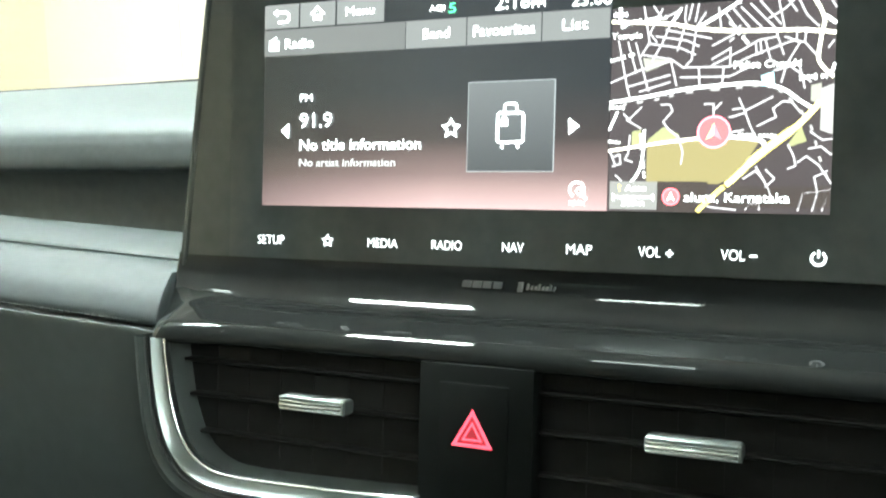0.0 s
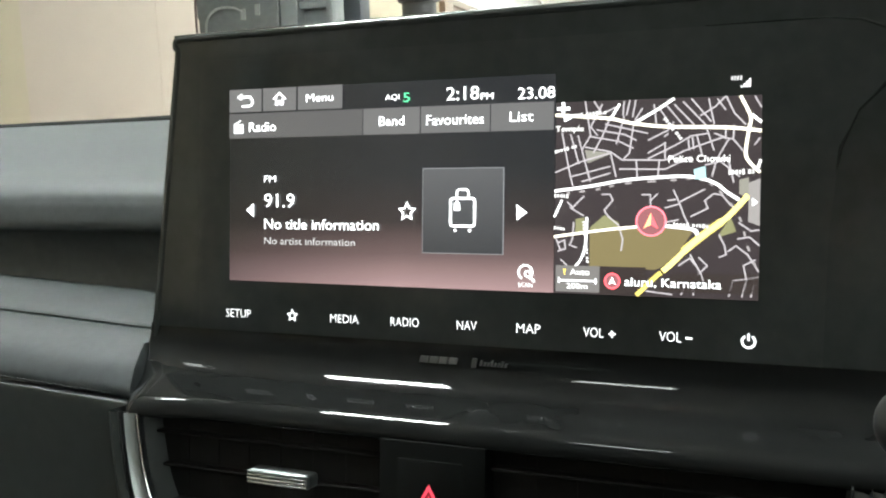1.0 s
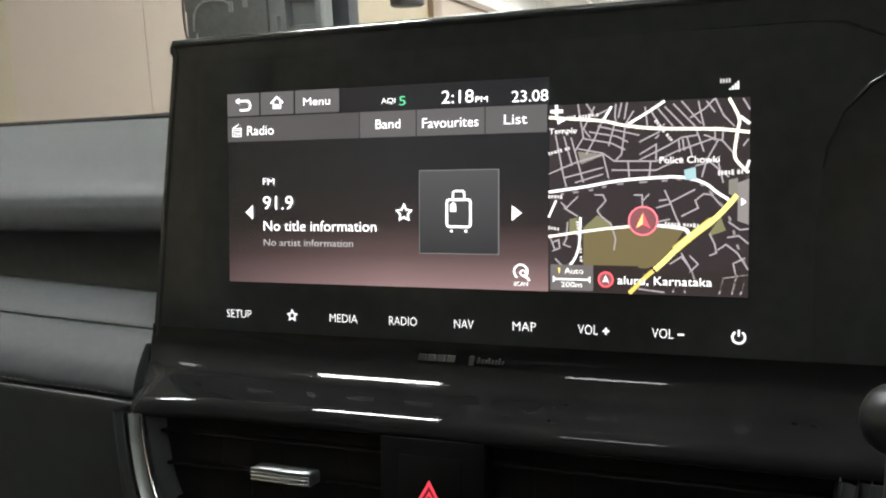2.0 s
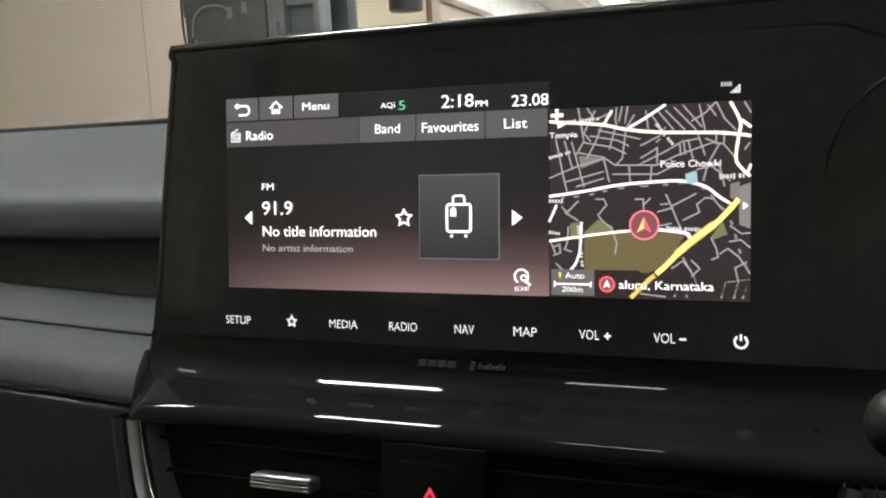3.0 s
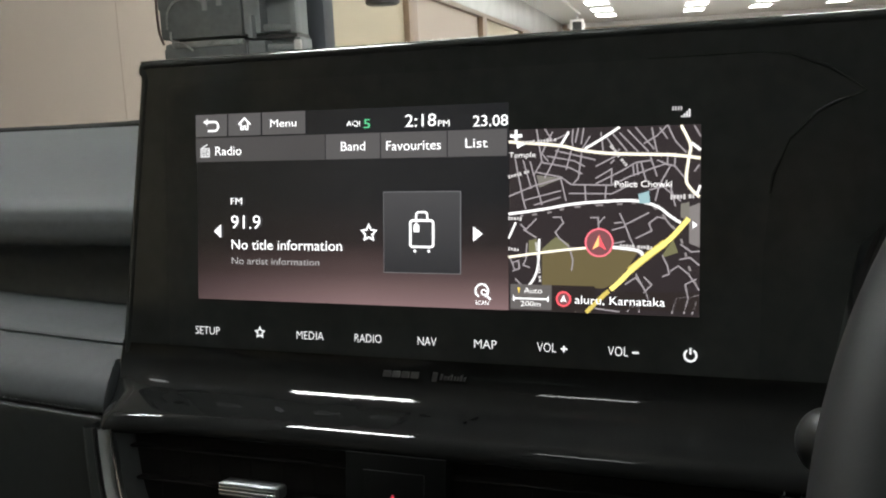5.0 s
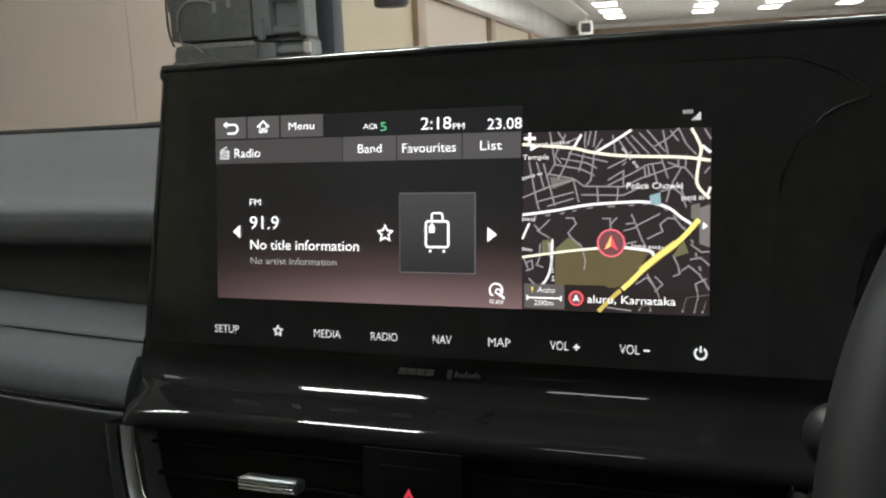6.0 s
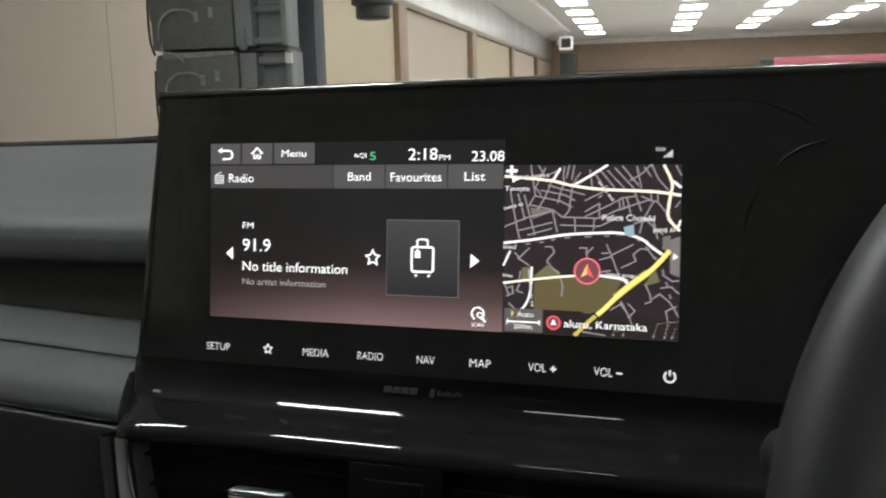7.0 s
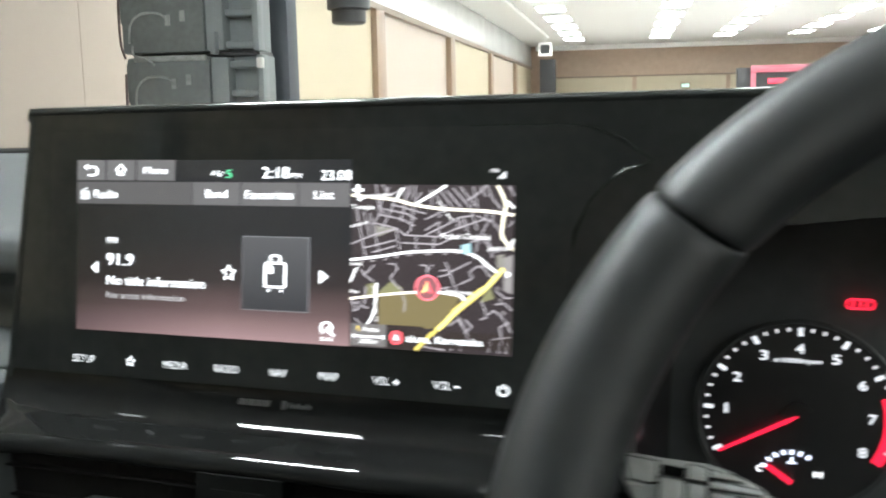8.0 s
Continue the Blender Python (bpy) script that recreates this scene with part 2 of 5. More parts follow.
def smooth_line(pts, steps=6, closed=False):
    """A Catmull-Rom line through the points."""
    out, n = [], len(pts)
    for i in range(n if closed else n - 1):
        p = [Vector(pts[(i + k) % n] if closed else pts[min(max(i + k, 0), n - 1)]) for k in (-1, 0, 1, 2)]
        for s in range(steps):
            t = s / steps
            out.append(0.5 * (2 * p[1] + (p[2] - p[0]) * t + (2 * p[0] - 5 * p[1] + 4 * p[2] - p[3]) * t**2 + (3 * p[1] - p[0] - 3 * p[2] + p[3]) * t**3))
    if not closed:
        out.append(Vector(pts[-1]))
    return out


def sheet(rows):
    """A sheet of quads through rows of points."""
    bm = bmesh.new()
    vs = [[bm.verts.new(p) for p in row] for row in rows]
    for a, b in zip(vs, vs[1:]):
        for i in range(len(a) - 1):
            bm.faces.new((a[i], a[i + 1], b[i + 1], b[i]))
    return bm


def extrude_x(profile, xs, shear=None):
    """A (y, z) profile along x; shear(x, k) lifts its k-th point."""
    return sheet([[(x, p[0], p[1] + (shear(x, k) if shear else 0)) for k, p in enumerate(profile)] for x in xs])


def tube(pts, radius, sides=10, closed=False, bm=None):
    """A round tube through points, whose cross-section is carried along without twist."""
    bm = bm or bmesh.new()
    pts = [Vector(p) for p in pts]
    n, rings, a = len(pts), [], None
    for i, p in enumerate(pts):
        d = (pts[(i + 1) % n] - pts[i - 1]) if closed else (pts[min(i + 1, n - 1)] - pts[max(i - 1, 0)])
        d.normalize()
        if a is None:
            a = d.cross(Vector((0, 0, 1)) if abs(d.z) < 0.9 else Vector((0, 1, 0)))
        a = (a - d * a.dot(d)).normalized()
        b = a.cross(d)
        r = radius[i] if isinstance(radius, (list, tuple)) else radius
        rings.append([bm.verts.new(p + r * (math.cos(q) * a + math.sin(q) * b)) for q in (2 * math.pi * k / sides for k in range(sides))])
    for i in range(n if closed else n - 1):
        r0, r1 = rings[i], rings[(i + 1) % n]
        for k in range(sides):
            bm.faces.new((r0[k], r0[(k + 1) % sides], r1[(k + 1) % sides], r1[k]))
    if not closed:
        bm.faces.new(rings[0][::-1])
        bm.faces.new(rings[-1])
    return bm


def ribbon(pts, width, y, thick=0.00015, closed=False, bm=None):
    """A flat strip in the display's plane along (x, z) points."""
    bm = bm or bmesh.new()
    pts = [Vector(p) for p in pts]
    n, rows = len(pts), []
    for i, p in enumerate(pts):
        if closed:
            d0, d1 = (p - pts[i - 1]).normalized(), (pts[(i + 1) % n] - p).normalized()
        else:
            d0 = (p - pts[i - 1]).normalized() if i else (pts[1] - p).normalized()
            d1 = (pts[i + 1] - p).normalized() if i < n - 1 else d0
        d = (d0 + d1).normalized()
        s = Vector((-d.y, d.x)) * width / 2 / max(0.5, d.dot(d1))
        rows.append((bm.verts.new((p.x + s.x, y, p.y + s.y)), bm.verts.new((p.x - s.x, y, p.y - s.y)),
                     bm.verts.new((p.x - s.x, y + thick, p.y - s.y)), bm.verts.new((p.x + s.x, y + thick, p.y + s.y))))
    for i in range(n if closed else n - 1):
        a, b = rows[i], rows[(i + 1) % n]
        for k in range(4):
            bm.faces.new((a[k], b[k], b[(k + 1) % 4], a[(k + 1) % 4]))
    return bm


def plate(pts, y, thick=0.00015, bm=None):
    return prism(pts, y, y + thick, bm=bm)


def disc(cx, cz, r, y, thick=0.00015, n=28, bm=None):
    return prism([(cx + r * math.cos(2 * math.pi * k / n), cz + r * math.sin(2 * math.pi * k / n)) for k in range(n)], y, y + thick, bm=bm)


def arc(cx, cz, r, a0, a1, n=24):
    return [(cx + r * math.cos(radians(a0 + (a1 - a0) * k / n)), cz + r * math.sin(radians(a0 + (a1 - a0) * k / n))) for k in range(n + 1)]


def rect(x0, x1, z0, z1):
    return [(x0, z0), (x1, z0), (x1, z1), (x0, z1)]


def words(text, x0, x1, z0, z1, y, weight=0.0, turn=0.0):
    """Lettering in the built-in font, fitted into a rectangle that stands in the display's plane."""
    c = bpy.data.curves.new("lettering", "FONT")
    c.body, c.size, c.extrude, c.offset, c.resolution_u = text, 1.0, 0.0, weight, 3
    ob = bpy.data.objects.new("lettering", c)
    scene.collection.objects.link(ob)
    me = bpy.data.meshes.new_from_object(ob.evaluated_get(bpy.context.evaluated_depsgraph_get()))
    bm = bmesh.new()
    bm.from_mesh(me)
    bpy.data.objects.remove(ob)
    bpy.data.curves.remove(c)
    bpy.data.meshes.remove(me)
    xs, ys = [v.co.x for v in bm.verts], [v.co.y for v in bm.verts]
    ax, bx, ay, by = min(xs), max(xs), min(ys), max(ys)
    cx, cz = (x0 + x1) / 2, (z0 + z1) / 2
    ca, sa = math.cos(radians(turn)), math.sin(radians(turn))
    for v in bm.verts:
        px = x0 + (v.co.x - ax) / (bx - ax) * (x1 - x0) - cx
        pz = z0 + (v.co.y - ay) / (by - ay) * (z1 - z0) - cz
        v.co = (cx + ca * px - sa * pz, y, cz + sa * px + ca * pz)
    return bm


# ---- the hall ----
M_WALL = mat("beige_wall_panel", (0.43, 0.36, 0.30), 0.6, vary=0.05, big=0.5, fine=9)
M_WALL2 = mat("khaki_wall_panel", (0.42, 0.36, 0.255), 0.6, vary=0.05, big=0.5, fine=9)
M_SEAM = mat("dull_brown_joint", (0.40, 0.333, 0.275), 0.7, vary=0.1)
M_COLUMN = mat("brown_wood_column", (0.24, 0.165, 0.11), 0.5, vary=0.15, big=2, fine=30)
M_FASCIA = mat("pale_gloss_fascia", (0.70, 0.71, 0.70), 0.25, vary=0.10, big=0.8, fine=3)
M_BEAM = mat("dark_brown_rail", (0.20, 0.15, 0.11), 0.5, vary=0.1)
M_CEIL = mat("off_white_ceiling", (0.74, 0.73, 0.70), 0.85, vary=0.04, big=0.3, fine=5)
M_BACK = mat("brown_wood_panelling", (0.36, 0.26, 0.19), 0.5, vary=0.15, big=0.35, fine=4)
M_CORNICE = mat("white_cornice_paint", (0.88, 0.87, 0.85), 0.6)
M_CARPET = mat("pale_hall_carpet", (0.42, 0.40, 0.39), 0.95, vary=0.2, big=1.5, fine=80)
M_SPEAKER = mat("worn_black_cabinet_paint", (0.098, 0.108, 0.109), 0.5, vary=0.22, big=4, fine=25, bump=0.05, bump_scale=120)
M_RIG = mat("grey_rigging_steel", (0.17, 0.188, 0.195), 0.5, metal=0.1, vary=0.2)
M_TRUSS = mat("slate_blue_truss_cover", (0.075, 0.085, 0.100), 0.7, vary=0.12, big=3)
M_CABLE = mat("pale_grey_cable", (0.24, 0.25, 0.245), 0.5, vary=0.35, fine=40)
M_REDCABLE = mat("dark_red_brown_cable", (0.07, 0.045, 0.042), 0.6, vary=0.3)
M_TAGWHITE = mat("white_label_card", (0.6, 0.6, 0.58), 0.6)
M_DARK = mat("black_metal_paint", (0.03, 0.03, 0.032), 0.5)
L_PANEL = lit("lamp_diffuser", (0.96, 1.0, 0.95), GLOW, base=(0.8, 0.8, 0.8))
L_NEAR = lit("near_lamp_diffuser", (0.96, 1.0, 0.97), 92.0, base=(0.8, 0.8, 0.8))
L_NEAR2 = lit("dimmer_lamp_diffuser", (0.96, 1.0, 0.97), 20.0, base=(0.8, 0.8, 0.8))
L_NEAR3 = lit("small_lamp_diffuser", (0.96, 1.0, 0.97), 5.0, base=(0.8, 0.8, 0.8))
L_STAGE = lit("red_led_border", (0.62, 0.16, 0.20), 0.55)
L_EXIT = lit("pale_green_sign", (0.60, 0.85, 0.64), 0.55)
L_STAGE2 = lit("red_led_sign", (1.0, 0.05, 0.10), 0.9)
L_SPOT = lit("white_spot_lens", (1.0, 0.97, 0.92), 3.0)

WL, WR, Y0, Y1 = -4.45, 13.0, -12.0, 47.0
slab("floor", box(WL - 0.2, WR + 0.2, Y0 - 0.2, Y1 + 0.2, -0.2, 0.0), M_CARPET, "pale carpeted floor of a large hall", "floor")
slab("ceiling", box(WL - 0.2, WR + 0.2, Y0 - 0.2, Y1 + 0.2, CEIL, CEIL + 0.2), M_CEIL, "off-white flat ceiling of the hall", "ceiling")
slab("wall_left", box(WL - 0.2, WL, Y0, Y1, 0, CEIL), M_WALL, "beige panelled side wall of the hall", "wall")
slab("wall_right", box(WR, WR + 0.2, Y0, Y1, 0, CEIL), M_WALL, "beige side wall of the hall", "wall")
slab("wall_back", box(WL, WR, Y1, Y1 + 0.2, 0, CEIL), M_BACK, "brown wood-panelled end wall of the hall", "wall")
slab("wall_behind", box(WL, WR, Y0 - 0.2, Y0, 0, CEIL), M_WALL, "plain beige wall behind the car", "wall")
slab("trim_rail", box(WL, WL + 0.10, Y0, Y1, 2.93, 3.05, 0.01), M_BEAM, "dark brown rail along the tops of wall panels", "trim")
slab("trim_fascia", box(WL, WL + 0.06, Y0, Y1, 3.06, CEIL - 0.005, 0.01), M_FASCIA, "pale glossy fascia band above the wall panels", "trim")
slab("trim_cornice", box(WL + 0.3, WR, Y1 - 0.30, Y1, CEIL - 0.22, CEIL - 0.005, 0.02), M_CORNICE, "white cornice under the ceiling at the end wall", "trim")
slab("trim_back_rail", box(WL + 0.6, WR, Y1 - 0.07, Y1, 2.46, 2.54, 0.01), M_BEAM, "dark rail over the lower panels of the end wall", "trim")
for k in range(8):
    yk = 1.9 + 7.55 * (k - 1)
    slab("trim_column", box(WL, WL + 0.14, yk, yk + 0.62, 0, 2.93, 0.01), M_COLUMN, "brown wooden column between wall panels", "column")
    if k % 2 == 0:
        slab("trim_panel", box(WL, WL + 0.03, yk + 0.62, yk + 7.55, 0.02, 2.925), M_WALL2, "khaki wall panel between wooden columns", "panel")
for sy in (5.75, 7.52):
    slab("trim_seam", box(WL, WL + 0.003, sy, sy + 0.009, 0.02, 2.925), M_SEAM, "thin shadow joint between wall panels", "joint")
slab("trim_panel", box(WL, WL + 0.03, 2.53, 5.74, 0.02, 2.925), M_WALL2, "khaki wall panel between wooden columns", "panel")
for k in range(4):
    x0 = WL + 0.75 + 4.3 * k
    slab("trim_back_panel", box(x0, x0 + 4.1, Y1 - 0.04, Y1, 0.02, 2.455, 0.01), M_WALL2, "khaki lower panel of the end wall", "panel")


def ceiling_light():
    """A square recessed lamp: a metal rim round a lit diffuser."""
    e = hall_thing("ceiling_light", (0, 0, CEIL), "square white recessed ceiling light, switched on", "ceiling light", "ceiling lights of the hall")
    bm = bmesh.new()
    for a in ((-0.44, 0.44, -0.86, -0.82), (-0.44, 0.44, 0.82, 0.86), (-0.44, -0.40, -0.82, 0.82), (0.40, 0.44, -0.82, 0.82)):
        box(*a, CEIL - 0.035, CEIL - 0.004, bm=bm)
    part("frame", bm, M_CORNICE, e)
    part("diffuser", box(-0.40, 0.40, -0.82, 0.82, CEIL - 0.025, CEIL - 0.006), L_PANEL, e)
    return e


first_light = ceiling_light()
ROWS_X, PITCH_Y = (-2.1, 1.5, 4.15, 7.2, 10.3), 3.3
first_light.matrix_world = HALL @ Matrix.Translation((ROWS_X[0], 42.2, CEIL))
for rx in ROWS_X:
    for j in range(16):
        if (rx, j) != (ROWS_X[0], 0) and not (rx < 6 and 10 < j < 14):
            copy_thing(first_light, HALL @ Matrix.Translation((rx, 42.2 - PITCH_Y * j, CEIL)))

# rectangular lamps hung over the car, seen mirrored in the glossy trim
for lx, ly, w, d, glow_m in ((-1.45, 0.44, 0.50, 0.28, L_NEAR), (-2.22, 0.44, 0.10, 0.16, L_NEAR3), (-0.61, -1.54, 0.38, 0.09, L_NEAR2)):
    e = new("panel_lamp")
    e.matrix_world = Matrix.Translation((lx, ly, 3.9))
    ORIGIN[e] = Vector((lx, ly, 3.9))
    tagged(e, "bright rectangular lamp panel hung over the car", "lamp", "lamps over the car")
    part("casing", box(lx - w / 2 - 0.02, lx + w / 2 + 0.02, ly - d - 0.02, ly + d + 0.02, 3.90, 3.94, 0.008), M_CORNICE, e)
    part("diffuser", box(lx - w / 2, lx + w / 2, ly - d, ly + d, 3.885, 3.897), glow_m, e)
    part("hanger", tube([(lx, ly, 3.94), (lx, ly, CEIL)], 0.01, 8), M_DARK, e)


def loudspeaker_stack():
    """Line-array cabinets piled on one another, each with rigging, cable and cards."""
    for k in range(5):
        z0, h, w = 0.47 + 0.53 * k, 0.505, 0.46
        dz = -0.17 if k % 2 == 0 else -0.06
        e = hall_thing("loudspeaker", (-2.78, 6.35, z0), "worn black line-array loudspeaker cabinet, piled in a stack", "loudspeaker", "loudspeakers of the stack")
        cx = -2.82 + (0.012 if k % 2 else -0.01)
        bm = box(cx - w, cx + w * 0.30, 6.1, 6.75, z0, z0 + h, 0.025)
        box(cx - w - 0.03, cx - w + 0.05, 6.14, 6.6, z0 + 0.20, z0 + h - 0.03, 0.02, bm=bm)
        part("cabinet", bm, M_SPEAKER, e)
        # dark fill added in the gap between cabinets, in place of its shade
        part("gap_fill", box(cx - w + 0.06, cx + w * 1.0, 6.2, 6.44, z0 + h, z0 + h + 0.025), M_DARK, e)
        part("rigging_plate", box(cx + w * 0.30, cx + w * 0.57, 6.12, 6.7, z0 + 0.01, z0 + h - 0.01, 0.015), M_RIG, e, "grey steel rigging plate")
        bm = bmesh.new()
        for zz in (0.02, 0.23, 0.42):
            box(cx + w * 0.57, cx + w * 1.02, 6.15, 6.30, z0 + zz, z0 + zz + 0.05, 0.018, 3, bm=bm)
        box(cx + w * 1.00, cx + w * 1.10, 6.13, 6.24, z0, z0 + h, 0.012, bm=bm)
        box(cx + w * 0.56, cx + w * 1.02, 6.24, 6.45, z0 + 0.005, z0 + h - 0.002, bm=bm)
        part("rear_ribs", bm, M_RIG, e)
        loop = smooth_line([(cx - 0.40, 6.085, z0 + dz + 0.24), (cx - 0.37, 6.06, z0 + dz + 0.36), (cx - 0.29, 6.05, z0 + dz + 0.425), (cx - 0.18, 6.07, z0 + dz + 0.43), (cx - 0.13, 6.09, z0 + dz + 0.40)], 5)
        part("cable", tube(loop, 0.008, 8), M_CABLE, e, "pale grey cable loop")
        tail = smooth_line([(cx - 0.38, 6.09, z0 + 0.05), (cx - 0.36, 6.06, z0 - 0.01), (cx - 0.28, 6.05, z0 - 0.03), (cx - 0.22, 6.08, z0 - 0.08)] if k else [(cx - 0.38, 6.09, z0 + 0.05), (cx - 0.36, 6.06, z0 + 0.02), (cx - 0.28, 6.06, z0 + 0.03)], 5)
        part("cable", tube(tail, 0.007, 8), M_CABLE, e, "pale grey cable end")
        side_cable = smooth_line([(cx - w - 0.026, 6.135, z0 + 0.40), (cx - w - 0.030, 6.13, z0 + 0.22), (cx - w - 0.005, 6.095, z0 + 0.06), (cx - w + 0.03, 6.08, z0 - 0.03)], 4)
        part("cable", tube(side_cable, 0.009, 8), M_REDCABLE, e, "dark red-brown cable down the flank")
        for dx, up in ((-0.075, -0.01), (0.03, 0.015)):
            part("card", box(cx + dx - 0.06, cx + dx - 0.025, 6.088, 6.096, z0 + 0.36 + dz + up, z0 + 0.43 + dz + up), M_CABLE, e, "small pale card")
        # the light on the cabinet's top edge is put in as a pale strip
        part("lit_edge_strip", box(cx - 0.40, cx + 0.12, 6.085, 6.12, z0 + h - 0.030, z0 + h + 0.008, 0.008), M_CABLE, e, "pale strip painted for the lit top edge")
        part("bracket", box(cx + 0.19, cx + 0.225, 6.06, 6.13, z0 - 0.02, z0 + 0.13, 0.008), M_RIG, e)
        part("clip", box(cx + w * 1.02, cx + w * 1.12, 6.10, 6.14, z0 + h - 0.09, z0 + h - 0.02, 0.01), M_TAGWHITE, e, "white plastic clip")


loudspeaker_stack()
truss = hall_thing("truss_tower", (-2.455, 6.95, 0), "slate-blue covered square truss tower behind the loudspeakers", "truss tower")
part("cover", box(-2.56, -2.35, 6.77, 6.99, 0.02, 3.9, 0.012), M_TRUSS, truss)
part("base_plate", box(-2.75, -2.15, 6.77, 7.2, 0.0, 0.02, 0.004), M_DARK, truss)

dolly = hall_thing("speaker_dolly", (-2.76, 6.4, 0), "black wheeled dolly under the loudspeaker stack", "dolly")
part("deck", box(-3.28, -2.4, 6.1, 6.74, 0.12, 0.468, 0.01), M_DARK, dolly)
for wx, wy in ((-3.1, 6.2), (-2.5, 6.2), (-3.1, 6.65), (-2.5, 6.65)):
    part("wheel", tube([(wx - 0.02, wy, 0.06), (wx + 0.02, wy, 0.06)], 0.06, 16), M_DARK, dolly)
spot = hall_thing("stage_light", (-3.10, 11.0, 2.1), "black hanging stage light with a round housing", "stage light")
part("housing", tube([(-3.10, 11.0, z) for z in (2.12, 2.14, 2.27, 2.29, 2.67)], [0.17, 0.2, 0.2, 0.25, 0.25], 24), M_DARK, spot)
part("yoke", box(-3.36, -2.84, 10.96, 11.04, 2.47, 2.55, 0.01), M_DARK, spot)
part("hanger", tube([(-3.10, 11.0, 2.67), (-3.10, 11.0, CEIL)], 0.02, 8), M_DARK, spot)

pipe = hall_thing("conduit", (-3.05, 30, CEIL - 0.05), "thin white conduit along the ceiling", "conduit")
part("pipe", tube([(-3.05, y, CEIL - 0.06) for y in (-8, 10, 30, 40)], 0.055, 8), M_CORNICE, pipe)
mon = hall_thing("wall_box", (-3.15, 40, 3.7), "dark square box with a white frame, high by the corner", "speaker box")
bm = bmesh.new()
for a in ((-3.44, -2.88, 3.20, 3.29), (-3.44, -2.88, 3.65, 3.74), (-3.44, -3.35, 3.29, 3.65), (-2.97, -2.88, 3.29, 3.65)):
    box(a[0], a[1], 40.0, 40.2, a[2], a[3], bm=bm)
part("frame", bm, M_CORNICE, mon)
part("grille", box(-3.35, -2.97, 40.05, 40.2, 3.29, 3.65), M_DARK, mon)
part("hanger", tube([(-3.16, 40.1, 3.74), (-3.16, 40.1, CEIL)], 0.03, 8), M_CORNICE, mon)
slab("trim_corner_column", box(-3.75, -3.05, 44.2, 44.9, 0, 3.26, 0.02), M_DARK, "dark square column near the far corner", "column")

stage = hall_thing("led_stand", (7.0, 40, 0), "exhibition stand with a red lit border and dark fascia", "exhibition stand")
part("fascia", box(4.95, 13.0, 40.05, 40.4, 0, 2.45), M_DARK, stage)
part("side_panel", box(4.45, 4.95, 40.1, 40.6, 0, 2.5, 0.01), M_DARK, stage)
part("top_border", box(4.95, 13.0, 39.95, 40.05, 2.30, 2.58, 0.02), L_STAGE, stage, "red lit border")
part("side_border", box(4.95, 5.15, 39.95, 40.05, 0, 2.30, 0.02), L_STAGE, stage, "red lit border")
for sx in (5.6, 7.2, 9.4):
    part("sign", box(sx, sx + 0.75, 39.98, 40.05, 1.86, 2.06, 0.01), L_STAGE2, stage, "small red lit sign")
for sx in (6.75, 8.55, 9.2):
    part("lamp", box(sx, sx + 0.2, 39.9, 40.05, 1.85, 2.2, 0.03), L_SPOT, stage, "small white lamp")

ex = hall_thing("exit_sign", (2.85, 46.9, 1.99), "small pale green lit exit sign on the end wall", "exit sign")
part("casing", box(2.85 - 0.22, 2.85 + 0.22, 46.84, 46.93, 1.99 - 0.13, 1.99 + 0.13, 0.01), M_BEAM, ex)
part("panel", box(2.85 - 0.18, 2.85 + 0.18, 46.82, 46.838, 1.99 - 0.09, 1.99 + 0.09, 0.004), L_EXIT, ex, "pale green lit panel")

# ---- the cabin shell ----
XL, XR = -0.78, 0.78
LEVEL = pose(0, 0, 1.05)


